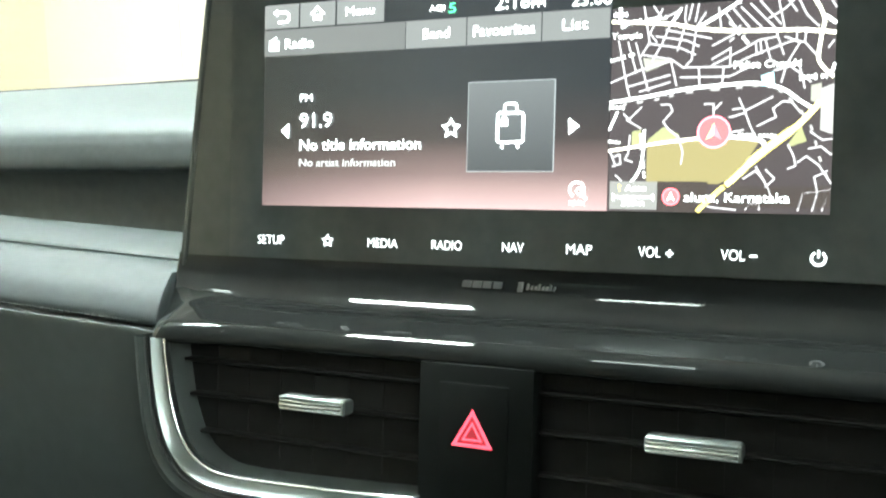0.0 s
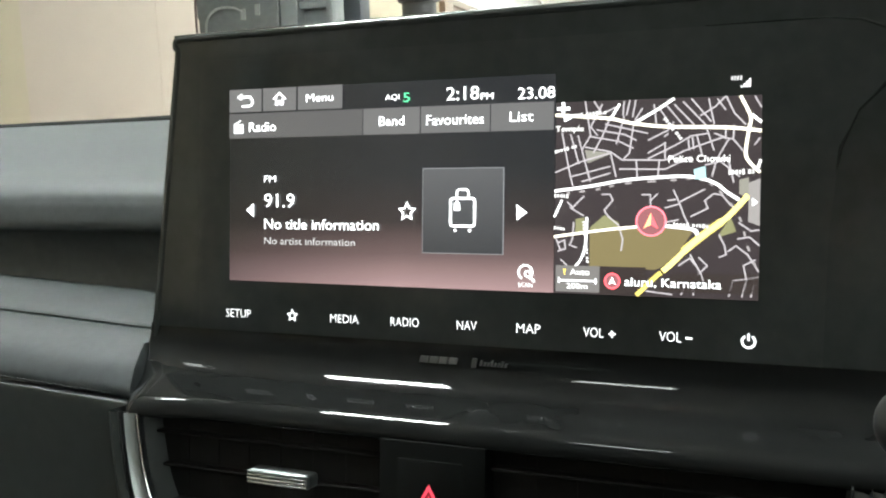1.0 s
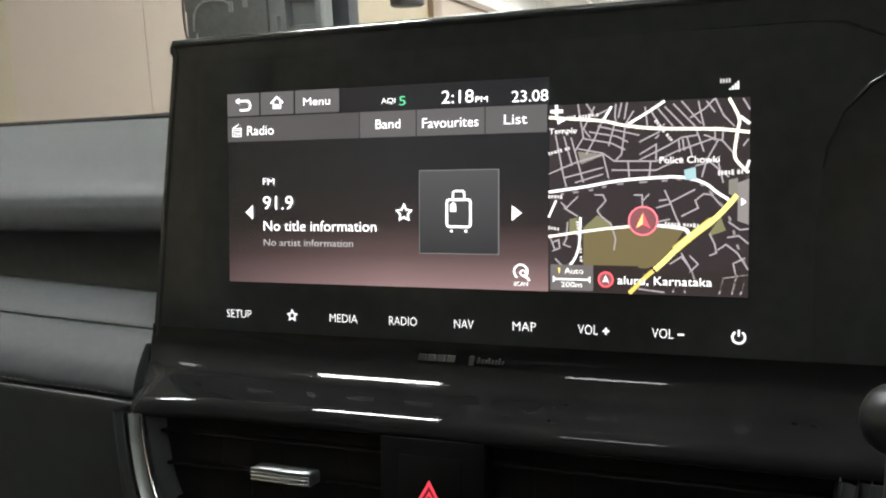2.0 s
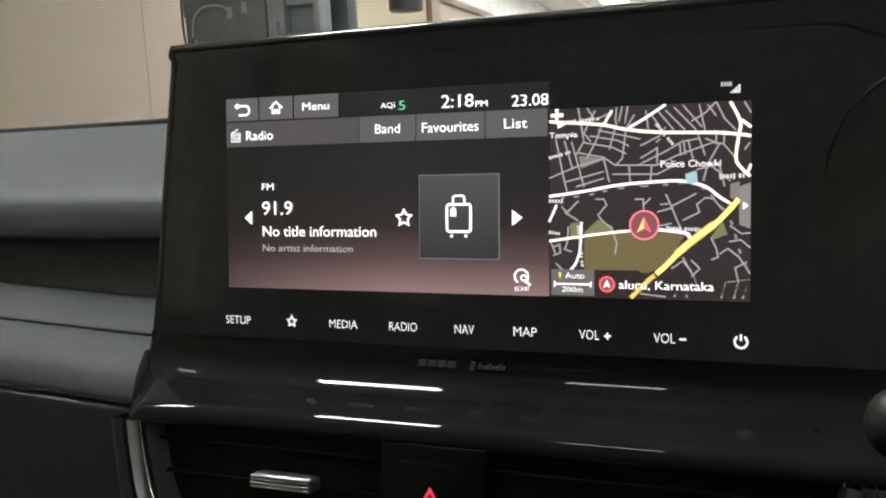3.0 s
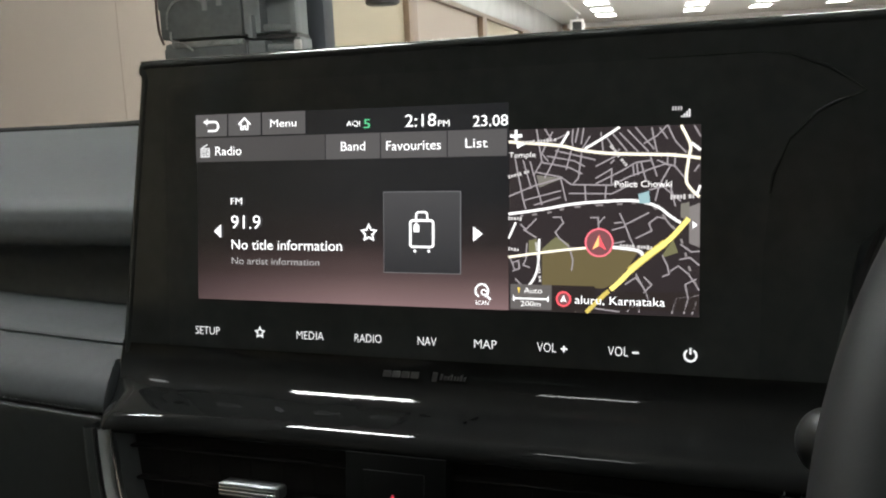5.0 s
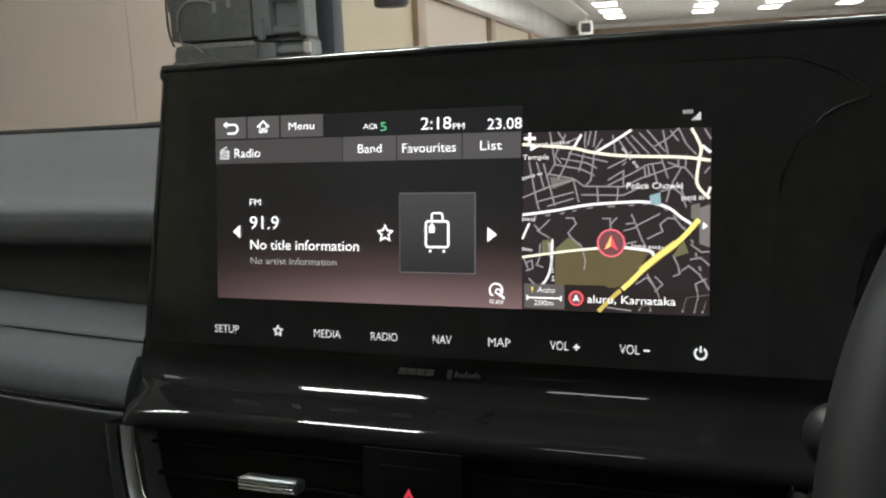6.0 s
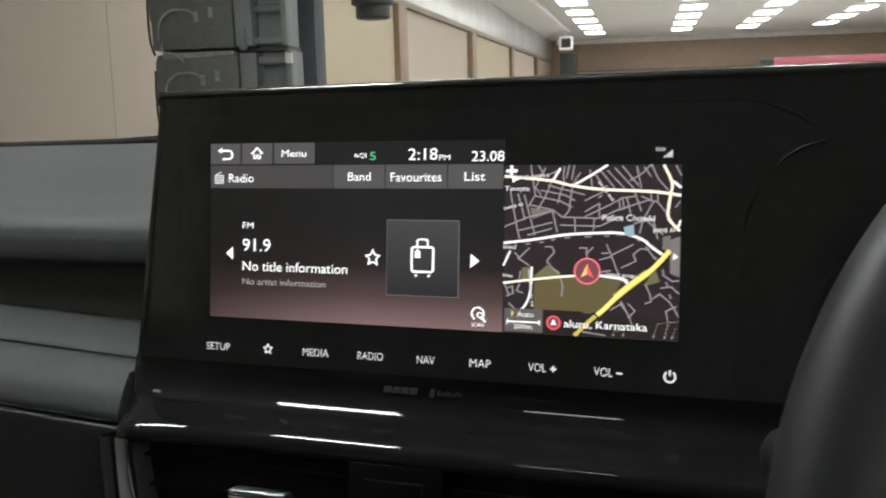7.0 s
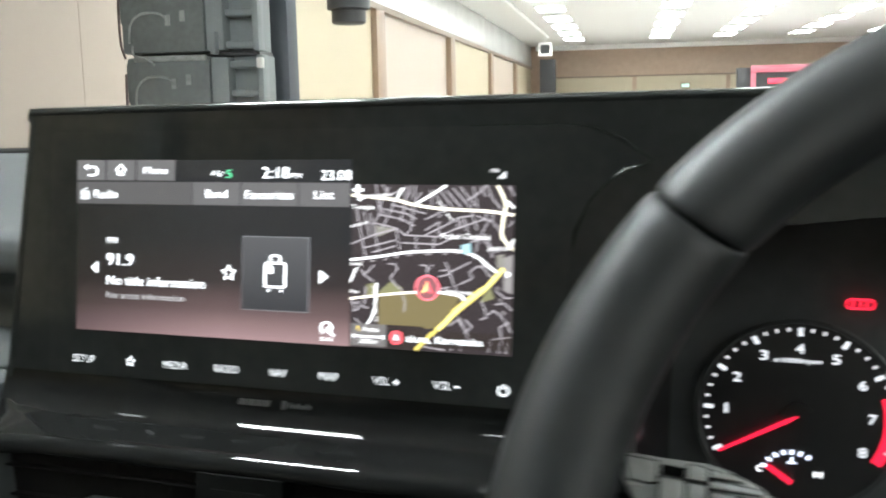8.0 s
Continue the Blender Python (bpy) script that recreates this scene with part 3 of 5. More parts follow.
def cabin_shell():
    slab("windscreen", sheet([[(x, 0.43 - 0.06 * (x / 0.76) ** 2 - 0.90 * s, 0.09 + 0.46 * s - 0.03 * s * s) for x in [XL + (XR - XL) * k / 12 for k in range(13)]] for s in [i / 8 for i in range(9)]]),
         M_WINDOW, "clear car windscreen above the dashboard", "windscreen", frame_m=CAR).visible_shadow = False
    roof = bmesh.new()
    for x0, x1, y0, y1 in ((XL, XR, -0.52, -0.40), (XL, XR, -2.1, -1.15), (XL, -0.40, -1.15, -0.52), (0.40, XR, -1.15, -0.52)):
        box(x0, x1, y0, y1, 0.525, 0.56, bm=roof)
    slab("roof_lining", roof, M_LINING, "pale grey headlining of the car round a sunroof", "headlining", frame_m=LEVEL)
    slab("sunroof", box(-0.395, 0.395, -1.145, -0.525, 0.552, 0.557), M_TINT, "dark tinted glass sunroof panel", "sunroof", frame_m=LEVEL)
    for s in (-1, 1):
        a, b = sorted((s * 0.78, s * 0.83))
        slab("door_trim", box(a, b, -1.0, 0.40, -0.74, -0.04, 0.015), M_DOOR, "dark front door trim of the car", "door trim", frame_m=LEVEL)
        slab("door_trim", box(a, b, -2.1, -1.02, -0.74, 0.0, 0.015), M_DOOR, "dark rear door trim of the car", "door trim", frame_m=LEVEL)
        slab("pillar", tube([(s * 0.80, 0.33, -0.02), (s * 0.80, 0.26, 0.12), (s * 0.74, -0.46, 0.52)], 0.035, 10), M_LINING, "pale lined windscreen pillar of the car", "pillar", frame_m=CAR)
        slab("pillar", box(a, b, -1.06, -0.98, -0.02, 0.54, 0.01), M_LINING, "pale lined middle pillar of the car", "pillar", frame_m=LEVEL)
        slab("pillar", box(a, b, -2.15, -2.05, 0.0, 0.54, 0.01), M_LINING, "pale lined rear pillar of the car", "pillar", frame_m=LEVEL)
    slab("cabin_floor", box(-0.83, 0.83, -2.15, 0.50, -1.05, -0.745), M_RECESS, "dark floor pan and sills of the car", "car floor", frame_m=LEVEL)
    slab("firewall", box(-0.83, 0.83, 0.45, 0.50, -0.74, 0.03), M_RECESS, "dark bulkhead ahead of the dashboard", "bulkhead", frame_m=LEVEL)
    slab("rear_wall", box(-0.775, 0.775, -2.15, -2.1, -0.74, 0.10), M_DOOR, "dark trim behind the rear seats", "rear trim", frame_m=LEVEL)
    slab("rear_window", box(-0.775, 0.775, -2.127, -2.123, 0.103, 0.437), M_WINDOW, "clear rear window of the car", "rear window", frame_m=LEVEL).visible_shadow = False
    slab("rear_header", box(-0.775, 0.775, -2.14, -2.11, 0.44, 0.56, 0.01), M_LINING, "pale lined header over the rear window", "headlining", frame_m=LEVEL)


cabin_shell()

# ---- the dashboard ----
dash = thing("dashboard", (-0.3, 0.1, -0.2), "dark grey car dashboard with a stitched padded ledge", "dashboard")


def lift(w):
    return lambda x, k: -0.05 * (min(x, -0.12) + 0.175) * w


def steps(a, b, n):
    return [a + (b - a) * k / n for k in range(n + 1)]


def passenger_side():
    xs = steps(-0.79, -0.150, 24)
    top = smooth_line([(0.43, 0.0885), (0.34, 0.0735), (0.22, 0.048), (0.13, 0.0195), (0.099, 0.0085), (0.0865, 0.0010), (0.0822, -0.006), (0.0805, -0.012), (0.0795, -0.020), (0.0812, -0.0240), (0.090, -0.0255)], 5)
    part("upper_pad", extrude_x(top, steps(-0.79, 0.160, 30), lambda x, k: -0.004 * (abs(x) / 0.79) ** 2), M_PAD, dash, "grained grey soft upper pad")
    hood = smooth_line([(0.43, 0.086), (0.34, 0.072), (0.22, 0.052), (0.13, 0.040), (0.09, 0.038)], 5)
    part("cluster_hood", extrude_x(hood, steps(0.160, 0.79, 12), lambda x, k: -0.004 * (abs(x) / 0.79) ** 2), M_PAD, dash, "grained grey hood over the instruments")
    rec = smooth_line([(0.086, -0.0245), (0.096, -0.033), (0.100, -0.050), (0.099, -0.064)], 4)
    part("recess", extrude_x(rec, xs), M_RECESS, dash, "black recessed band")
    def ledge(profile):
        """A profile along the ledge, cut off at a slant where the glossy trim begins."""
        rows = []
        for k in range(25):
            row = []
            for p in profile:
                end = -0.1730 - 0.45 * p[0] if p[0] <= 0 else -0.165
                x = -0.79 + (end + 0.79) * k / 24
                row.append((x, p[0], p[1] + lift(1)(x, 0)))
            rows.append(row)
        last = rows[-1]
        rows += [[(p[0] + 0.0012, p[1] + 0.0012, p[2] - 0.0014) for p in last], [(p[0] + 0.0016, p[1] + 0.010, p[2] - 0.010) for p in last]]
        return sheet(rows)

    led1 = smooth_line([(0.101, -0.0655), (0.070, -0.0635), (0.040, -0.0655), (0.0185, -0.0722), (0.0165, -0.0745)], 4)
    part("ledge_back", ledge(led1), M_LEDGE, dash, "charcoal leatherette strip")
    led2 = smooth_line([(0.0165, -0.0752), (0.0130, -0.0748), (0.000, -0.0790), (-0.014, -0.0875), (-0.0215, -0.0965), (-0.0225, -0.1012), (-0.0205, -0.1024)], 4)
    part("ledge_front", ledge(led2), M_LEDGE, dash, "charcoal leatherette padded ledge")
    low = smooth_line([(-0.0195, -0.1034), (-0.0235, -0.1042), (-0.0245, -0.1075), (-0.0215, -0.135), (-0.012, -0.20), (0.03, -0.30), (0.10, -0.42)], 4)
    part("lower_panel", extrude_x(low, xs, lift(1)), M_LOWER, dash, "dark grained lower panel")
    # stitches along the lower seam
    bm = bmesh.new()
    x = -0.60
    while x < -0.172:
        z = -0.1008 - 0.05 * (x + 0.175)
        tube([(x, -0.0232, z), (x + 0.0014, -0.0238, z - 0.0001), (x + 0.0028, -0.0232, z - 0.0002)], 0.00035, 5, bm=bm)
        x += 0.0042
    st = part("stitching", bm, M_THREAD, dash, "fine dark stitching")
    st["kind"] = "stuff"
    # the band of the windscreen's lower edge
    part("screen_band", extrude_x([(0.46, 0.100), (0.43, 0.0945), (0.426, 0.0935), (0.4240, 0.0915), (0.4240, 0.081)], steps(-0.79, 0.79, 30), lambda x, k: -0.004 * (abs(x) / 0.79) ** 2 - (0.0034 * max(0.0, min(1.0, (-0.32 - x) / 0.28)) if k < 4 else 0)), M_FELT, dash, "black band at the windscreen base")


passenger_side()


wiper = thing("windscreen_wiper", (-0.36, 0.47, 0.098), "black parked wiper lying outside the windscreen base", "wiper")
part("arm", tube([(-0.60, 0.478, 0.0935), (-0.48, 0.480, 0.0990), (-0.40, 0.482, 0.1040), (-0.30, 0.484, 0.1065), (-0.12, 0.486, 0.1060)], [0.0015, 0.0025, 0.0036, 0.0040, 0.0030], 8), M_FELT, wiper)
# two grey blocks stand in for pale glints along the wiper
part("wiper_glint", box(-0.452, -0.425, 0.478, 0.486, 0.1010, 0.1080, 0.0015), M_GLINT, wiper, "small grey block standing for a pale glint")
part("wiper_glint", box(-0.345, -0.325, 0.480, 0.488, 0.1055, 0.1115, 0.0015), M_GLINT, wiper, "small grey block standing for a pale glint")


def trim_end_x(y):
    """Where the glossy moulding ends on the passenger's side, at a depth y."""
    return -0.1700 - 0.45 * y


def centre_trim():
    """The glossy moulding under the display: a wide hollow out of the upright face, a sloping shelf and a rounded front edge."""
    r1, low, run, r2 = 0.0243, 23.1, 0.0160, 0.0084
    c1 = (0.0018 - r1, -0.0688)
    prof = [(c1[0] + r1 * math.sin(radians(a)), c1[1] - r1 * math.cos(radians(a))) for a in steps(90, low, 26)]
    y, z = prof[-1]
    prof += [(y - math.cos(radians(low)) * run * k / 6, z - math.sin(radians(low)) * run * k / 6) for k in range(1, 7)]
    y, z = prof[-1]
    c2 = (y + r2 * math.sin(radians(low)), z - r2 * math.cos(radians(low)))
    prof += [(c2[0] - r2 * math.sin(radians(a)), c2[1] + r2 * math.cos(radians(a))) for a in steps(low, 94, 20)[1:]]
    prof += [(-0.0318, -0.1070), (-0.0300, -0.1076), (-0.010, -0.1076)]

    def row(x):
        """The profile at x: towards the passenger's end it comes forward, rounds over and is cut at a slant."""
        w = max(0.0, min(1.0, (-0.105 - x) / 0.060))
        w = w * w * (3 - 2 * w)
        f = max(0.0, 1 - (x + 0.1700) / 0.075)
        over = 0.0030 * max(0.0, 1 - (x + 0.1700) / 0.016) ** 2
        out = []
        for y, z in prof:
            y2 = y * (1 + 0.20 * w) if y < 0 else y
            drop = over * max(0.0, min(1.0, -y / 0.012))
            out.append((x + f * f * (trim_end_x(min(y2, 0)) + 0.1700), y2 + 0.5 * drop, z - drop))
        return out

    rows = [row(-0.1700 + 0.0015 * k) for k in range(50)]
    edge = rows[0]
    turned = [[(p[0] - 0.0006 + dx, p[1] + dy, p[2] - dz) for p in edge] for dx, dy, dz in ((0.0030, 0.020, 0.008), (0.0004, 0.006, 0.0040), (-0.0002, 0.0010, 0.0012))]
    part("centre_trim", sheet(turned + rows + [row(x) for x in steps(-0.0850, 0.1765, 20)]), M_PIANO, dash, "gloss black moulded trim", sharp=70)


centre_trim()
part("centre_backing", box(-0.158, 0.186, 0.0, 0.03, -0.24, -0.104), M_RECESS, dash)
part("lower_console", extrude_x(smooth_line([(-0.010, -0.1720), (-0.040, -0.1725), (-0.0445, -0.1765), (-0.044, -0.20), (-0.03, -0.26), (0.0, -0.34)], 4), steps(-0.128, 0.186, 20)), M_SATIN, dash, "satin black lower console")

# brand marks on the strip, as plain bars
marks = [(-0.0205 + 0.0046 * k, -0.0167 + 0.0046 * k, -0.0786, -0.0758) for k in range(4)] + [(0.0040, 0.0062, -0.0795, -0.0754)]
marks += [(0.0078 + 0.0016 * k, 0.0088 + 0.0016 * k, -0.0785, -0.0760 if k % 3 == 0 else -0.0768) for k in range(8)]
for x0, x1, z0, z1 in marks:
    part("mark", prism([(x0 + 0.0007, z1), (x1 + 0.0005, z1), (x1, z0), (x0, z0)], -0.0010, 0.0002), M_LOGO, dash, "pale grey printed mark")


# ---- air vents and hazard switch ----
def air_vent(name, side, shift, label):
    """One vent: chrome lower frame, dark inner shell, slats and a chrome knob. side: 1 passenger, -1 driver."""
    def X(x):
        return side * x + shift
    xi = -0.0240 if side > 0 else -0.0108
    e = thing(name, (X(-0.08), -0.03, -0.165), label, "air vent", "air vents of the centre console")
    outer = smooth_line([(-0.1540, -0.1052), (-0.1520, -0.122), (-0.1480, -0.142), (-0.1410, -0.157), (-0.1285, -0.1672), (-0.1080, -0.1706), (-0.0640, -0.1700), (-0.0222, -0.1685)], 6)
    inner = smooth_line([(-0.1440, -0.1052), (-0.1420, -0.120), (-0.1378, -0.138), (-0.1310, -0.1510), (-0.1195, -0.1590), (-0.1030, -0.1612), (-0.0640, -0.1605), (-0.0222, -0.1590)], 6)

    def band(a, b, ya, yb, yc):
        rows = []
        for p, q in zip(a, b):
            m = (p + q) / 2
            rows.append([(X(p.x), yc, p.y), (X(p.x), ya, p.y), (X(p.x * 0.8 + q.x * 0.2), ya - 0.0016, p.y * 0.8 + q.y * 0.2), (X(m.x), yb - 0.0012, m.y), (X(q.x), yb, q.y), (X(q.x), yc, q.y)])
        return sheet(rows)
    groove = outer
    outer = [p.lerp(q, 0.42 - 0.12 * k / len(outer)) for k, (p, q) in enumerate(zip(outer, inner))]
    part("frame", band(outer, inner, -0.0415, -0.0395, -0.018), M_CHROME, e, "satin chrome frame", sharp=60)
    part("frame_edge", tube([(X(p.x), -0.0398, p.y) for p in inner], 0.0009, 8), M_POLISH, e, "polished chrome inner edge", sharp=60)
    rim = [Vector((p.x - 0.0075 * max(0, min(1, (-0.03 - p.x) / 0.08)), p.y - 0.005 * max(0, min(1, (-0.112 - p.y) / 0.04)))) for p in groove]
    part("groove", band(groove, outer, -0.0375, -0.0375, -0.01), M_VENT, e, "dark groove round the frame")
    part("surround", band(rim, groove, -0.0385, -0.0400, -0.01), M_LOWER, e, "dark surround")
    part("bead", tube([(X(p.x), -0.0400, p.y) for p in groove], 0.0007, 8), M_SATIN, e, "thin grey bead", sharp=60)
    shell = [[(X(p.x), -0.036, p.y), (X(p.x * 0.97 - 0.001), -0.010, p.y * 0.985), (X(p.x * 0.96), 0.012, p.y * 0.98)] for p in inner]
    part("shell", sheet(shell), M_SHELL, e, "charcoal inner wall")
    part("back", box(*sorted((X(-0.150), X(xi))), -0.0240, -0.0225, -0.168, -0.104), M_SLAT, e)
    for i, z in enumerate((-0.1150, -0.1302, -0.1463)):
        x0 = (-0.1418, -0.1382, -0.1326)[i]
        prof = [(-0.0290, z), (-0.0284, z + 0.0006), (-0.0235, z + 0.0009), (-0.0235, z - 0.0020), (-0.0284, z - 0.0008)]
        bm = bmesh.new()
        n = len(prof)
        a, b = ([bm.verts.new((X(x + (0.0026 * (y + 0.0318) / 0.0278 if x < -0.1 else 0)), y, zz)) for y, zz in prof] for x in (x0, xi - 0.0006))
        for k in range(n):
            bm.faces.new((a[k], a[(k + 1) % n], b[(k + 1) % n], b[k]))
        bm.faces.new(a)
        bm.faces.new(b[::-1])
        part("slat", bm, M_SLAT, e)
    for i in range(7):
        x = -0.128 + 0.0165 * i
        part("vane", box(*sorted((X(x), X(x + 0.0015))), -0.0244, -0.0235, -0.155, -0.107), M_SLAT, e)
    kx, w = (X(-0.0702), 0.0158) if side > 0 else (X(-0.0692), 0.0168)
    knob = part("knob", box(kx - w, kx + w, -0.0382, -0.029, -0.1308, -0.1244, 0.0026, 4), M_GUN, e, "ribbed chrome slider knob")
    for zz, r, mm in ((-0.1298, 0.00065, M_BRIGHT), (-0.1282, 0.00080, M_POLISH), (-0.1266, 0.0006, M_BRIGHT), (-0.1252, 0.0006, M_CHROME)):
        part("knob_rib", tube([(kx - w * 0.93, -0.0380, zz), (kx - w * 0.88, -0.0385, zz), (kx + w * 0.84, -0.0385, zz), (kx + w * 0.89, -0.0380, zz)], r, 8), mm, knob, sharp=60)
    part("knob_tip", box(*sorted((kx + w * 0.92, kx + w * 1.0)), -0.0390, -0.0370, -0.1304, -0.1248, 0.0008), M_CHROME, knob)
    return e


air_vent("air_vent", 1, 0.0, "black slatted air vent with chrome frame and knob")
air_vent("air_vent", -1, 0.0126, "black slatted air vent with chrome knob beside hazard switch")

haz = thing("hazard_switch", (0.001, -0.03, -0.165), "black hazard switch with a red warning triangle", "switch")
part("panel", box(-0.0237, 0.0231, -0.0335, -0.004, -0.168, -0.1060, 0.0008), M_SWITCH, haz)
part("button", box(-0.0153, 0.0136, -0.0342, -0.030, -0.1615, -0.1130, 0.0012), M_SWITCH, haz)


def triangle(cx, cz, r):
    return [(cx + r * math.cos(radians(a)), cz + r * math.sin(radians(a))) for a in (90, 210, 330)]


part("warning_triangle", prism(triangle(-0.0008, -0.1324, 0.0087), -0.0344, -0.0340), L_HAZFILL, haz, "dim red triangle")
part("triangle_line", ribbon(triangle(-0.0008, -0.1324, 0.0085), 0.0012, -0.0347, 0.0003, closed=True), L_HAZ, haz, "red triangle outline")
part("triangle_line", ribbon(triangle(-0.0008, -0.1324, 0.0042), 0.0008, -0.0347, 0.0003, closed=True), L_HAZ, haz, "small red inner triangle")

# ---- the display ----
disp = thing("infotainment_display", (0.0, 0.02, -0.0745), "wide gloss black car display showing radio and map", "car display")


def housing():
    """The shell round the display glass, whose left flank widens downwards, and whose top rolls back."""
    bm = bmesh.new()
    left = smooth_line([(-0.1700, -0.0755), (-0.1672, -0.045), (-0.1640, -0.010), (-0.1610, 0.020), (-0.1580, 0.050), (-0.1564, 0.0645), (-0.1580, 0.0672), (-0.1584, 0.0705), (-0.1568, 0.0738), (-0.1520, 0.0750)], 4)
    top_xs = steps(-0.14, 0.56, 28)
    edge = [(p.x, p.y) for p in left] + [(x, 0.0750 + 0.0012 * math.sin(math.pi * (x + 0.15) / 0.75)) for x in top_xs]
    prof = [(-0.0040, 0.0026), (-0.0034, 0.0012), (-0.0016, 0.0008), (0.0, 0.0018), (0.0010, 0.0042), (0.0004, 0.0080), (-0.002, 0.03), (-0.008, 0.06)]
    rows = []
    for i, p in enumerate(edge):
        a, b = edge[max(i - 1, 0)], edge[min(i + 1, len(edge) - 1)]
        t = Vector((b[0] - a[0], b[1] - a[1])).normalized()
        nrm = Vector((-t.y, t.x))
        w = 1.0
        rows.append([(p[0] + nrm.x * (o - 0.001) * w, y, p[1] + nrm.y * (o - 0.001) * (w if o < 0 else 1)) for o, y in prof])
    part("housing", sheet(rows), M_SURROUND, disp, "gloss black rounded shell", sharp=60)


housing()
GLASS = [(-0.1400, -0.0700), (-0.1400, 0.0590), (-0.1380, 0.0610), (0.1450, 0.0612), (0.1560, 0.0598), (0.1700, 0.0540), (0.1835, 0.0448), (0.1660, 0.0375), (0.1560, 0.0270), (0.1500, 0.0130), (0.1465, -0.02), (0.1455, -0.0700)]
part("cover_glass", prism(GLASS, 0.0008, 0.006), M_GLASS, disp, "gloss black cover glass", sharp=0)
part("surround", prism([(-0.1690, -0.0700), (0.172, -0.0700), (0.182, -0.015), (0.210, 0.014), (0.30, 0.024), (0.56, 0.024), (0.56, 0.0742), (-0.1560, 0.0742), (-0.1556, 0.064)], 0.0016, 0.02), M_SURROUND, disp, "satin black panel round the glass", sharp=0)
part("glass_edge", tube([(x, 0.0013, z) for x, z in ((0.10, 0.0614), (0.1450, 0.0616), (0.1562, 0.0602), (0.1705, 0.0543), (0.1838, 0.0449))], [0.0002, 0.0003, 0.0007, 0.0009, 0.0003], 8), M_EDGE, disp, "thin grey bevel of the glass", sharp=60)
part("glass_edge", tube([(x, 0.0013, z) for x, z in ((0.1838, 0.0449), (0.1720, 0.0405), (0.1655, 0.0368), (0.1560, 0.0266), (0.1500, 0.0128), (0.1470, -0.006))], [0.0003, 0.0009, 0.0008, 0.0003, 0.0008, 0.0002], 8), M_EDGE, disp, "thin grey bevel of the glass", sharp=60)

Y = -0.0002
page = part("radio_page", plate(rect(-0.1219, 0.0400, -0.0457, 0.0457), Y + 0.0006, 0.0004), L_PAGE, disp, "dark radio page with a warm glow", sharp=0)
mapp = part("map_page", plate(rect(0.0403, 0.1219, -0.0457, 0.0336), Y + 0.0006, 0.0004), L_MAP, disp, "night street map with a car marker", sharp=0)


def ui(name, bm, material, parent=None, label=""):
    return part(name, bm, material, parent or page, label, sharp=0)


def text(s, x0, x1, z0, z1, material=None, parent=None, y=Y - 0.0004, weight=0.0):
    return ui("lettering", words(s, x0, x1, z0, z1, y, weight), material or L_WHITE, parent, "lit lettering " + s)


# status row and title bar
for x0, x1 in ((-0.1219, -0.1038), (-0.1030, -0.0848), (-0.0839, -0.0604)):
    ui("button", plate(rect(x0, x1, 0.0349, 0.0457), Y), L_BUTTON)
ui("title_bar", plate(rect(-0.1219, -0.0500, 0.0224, 0.0342), Y), L_BAR)
for x0, x1 in ((-0.0496, -0.0216), (-0.0211, 0.0112), (0.0117, 0.0395)):
    ui("button", plate(rect(x0, x1, 0.0224, 0.0342), Y), L_BUTTON)
U = Y - 0.0004
ui("back_arrow", ribbon([(-0.1160, 0.0420)] + [(-0.1110, 0.0420)] + [(p[0], p[1]) for p in arc(-0.1108, 0.0398, 0.0022, 90, -90, 10)] + [(-0.1145, 0.0376)], 0.0010, U), L_WHITE)
ui("back_arrow_tip", plate([(-0.1172, 0.0420), (-0.1148, 0.0436), (-0.1148, 0.0404)], U), L_WHITE)
ui("home_icon", ribbon([(-0.0971, 0.0402), (-0.0937, 0.0432), (-0.0903, 0.0402)], 0.0008, U), L_WHITE)
ui("home_icon", ribbon([(-0.0956, 0.0410), (-0.0956, 0.0378), (-0.0943, 0.0378), (-0.0943, 0.0394), (-0.0931, 0.0394), (-0.0931, 0.0378), (-0.0918, 0.0378), (-0.0918, 0.0410)], 0.0006, U), L_WHITE)
text("Menu", -0.0792, -0.0650, 0.0384, 0.0420)
text("AQI", -0.0385, -0.0315, 0.0372, 0.0400)
text("5", -0.0296, -0.0263, 0.0364, 0.0405, L_GREEN)
text("2:18", -0.0088, 0.0063, 0.0363, 0.0420)
text("PM", 0.0072, 0.0128, 0.0362, 0.0388)
text("23.08", 0.0238, 0.0400, 0.0355, 0.0404)
ui("radio_icon", ribbon([(-0.1187, 0.0250), (-0.1140, 0.0250), (-0.1140, 0.0289), (-0.1187, 0.0289)], 0.0006, U, closed=True), L_SOFT)
ui("radio_icon_aerial", ribbon([(-0.1186, 0.0291), (-0.1150, 0.0309)], 0.0006, U), L_SOFT)
ui("radio_icon_dial", ribbon([(-0.1183, 0.0279), (-0.1144, 0.0279)], 0.0006, U), L_SOFT)
for gx in (-0.1177, -0.1169, -0.1161):
    ui("radio_icon_grille", ribbon([(gx, 0.0254), (gx, 0.0273)], 0.0004, U), L_SOFT)
ui("radio_icon_knob", disc(-0.1149, 0.0264, 0.0007, U, n=10), L_SOFT)
text("Radio", -0.1104, -0.0955, 0.0254, 0.0298)
text("Band", -0.0414, -0.0290, 0.0262, 0.0304)
text("Favourites", -0.0182, 0.0086, 0.0258, 0.0302)
text("List", 0.0203, 0.0307, 0.0262, 0.0304)
for k in range(4):
    ui("signal_label", plate(rect(0.1104 + 0.0011 * k, 0.1111 + 0.0011 * k, 0.0394, 0.0411), U), L_DIM, disp)
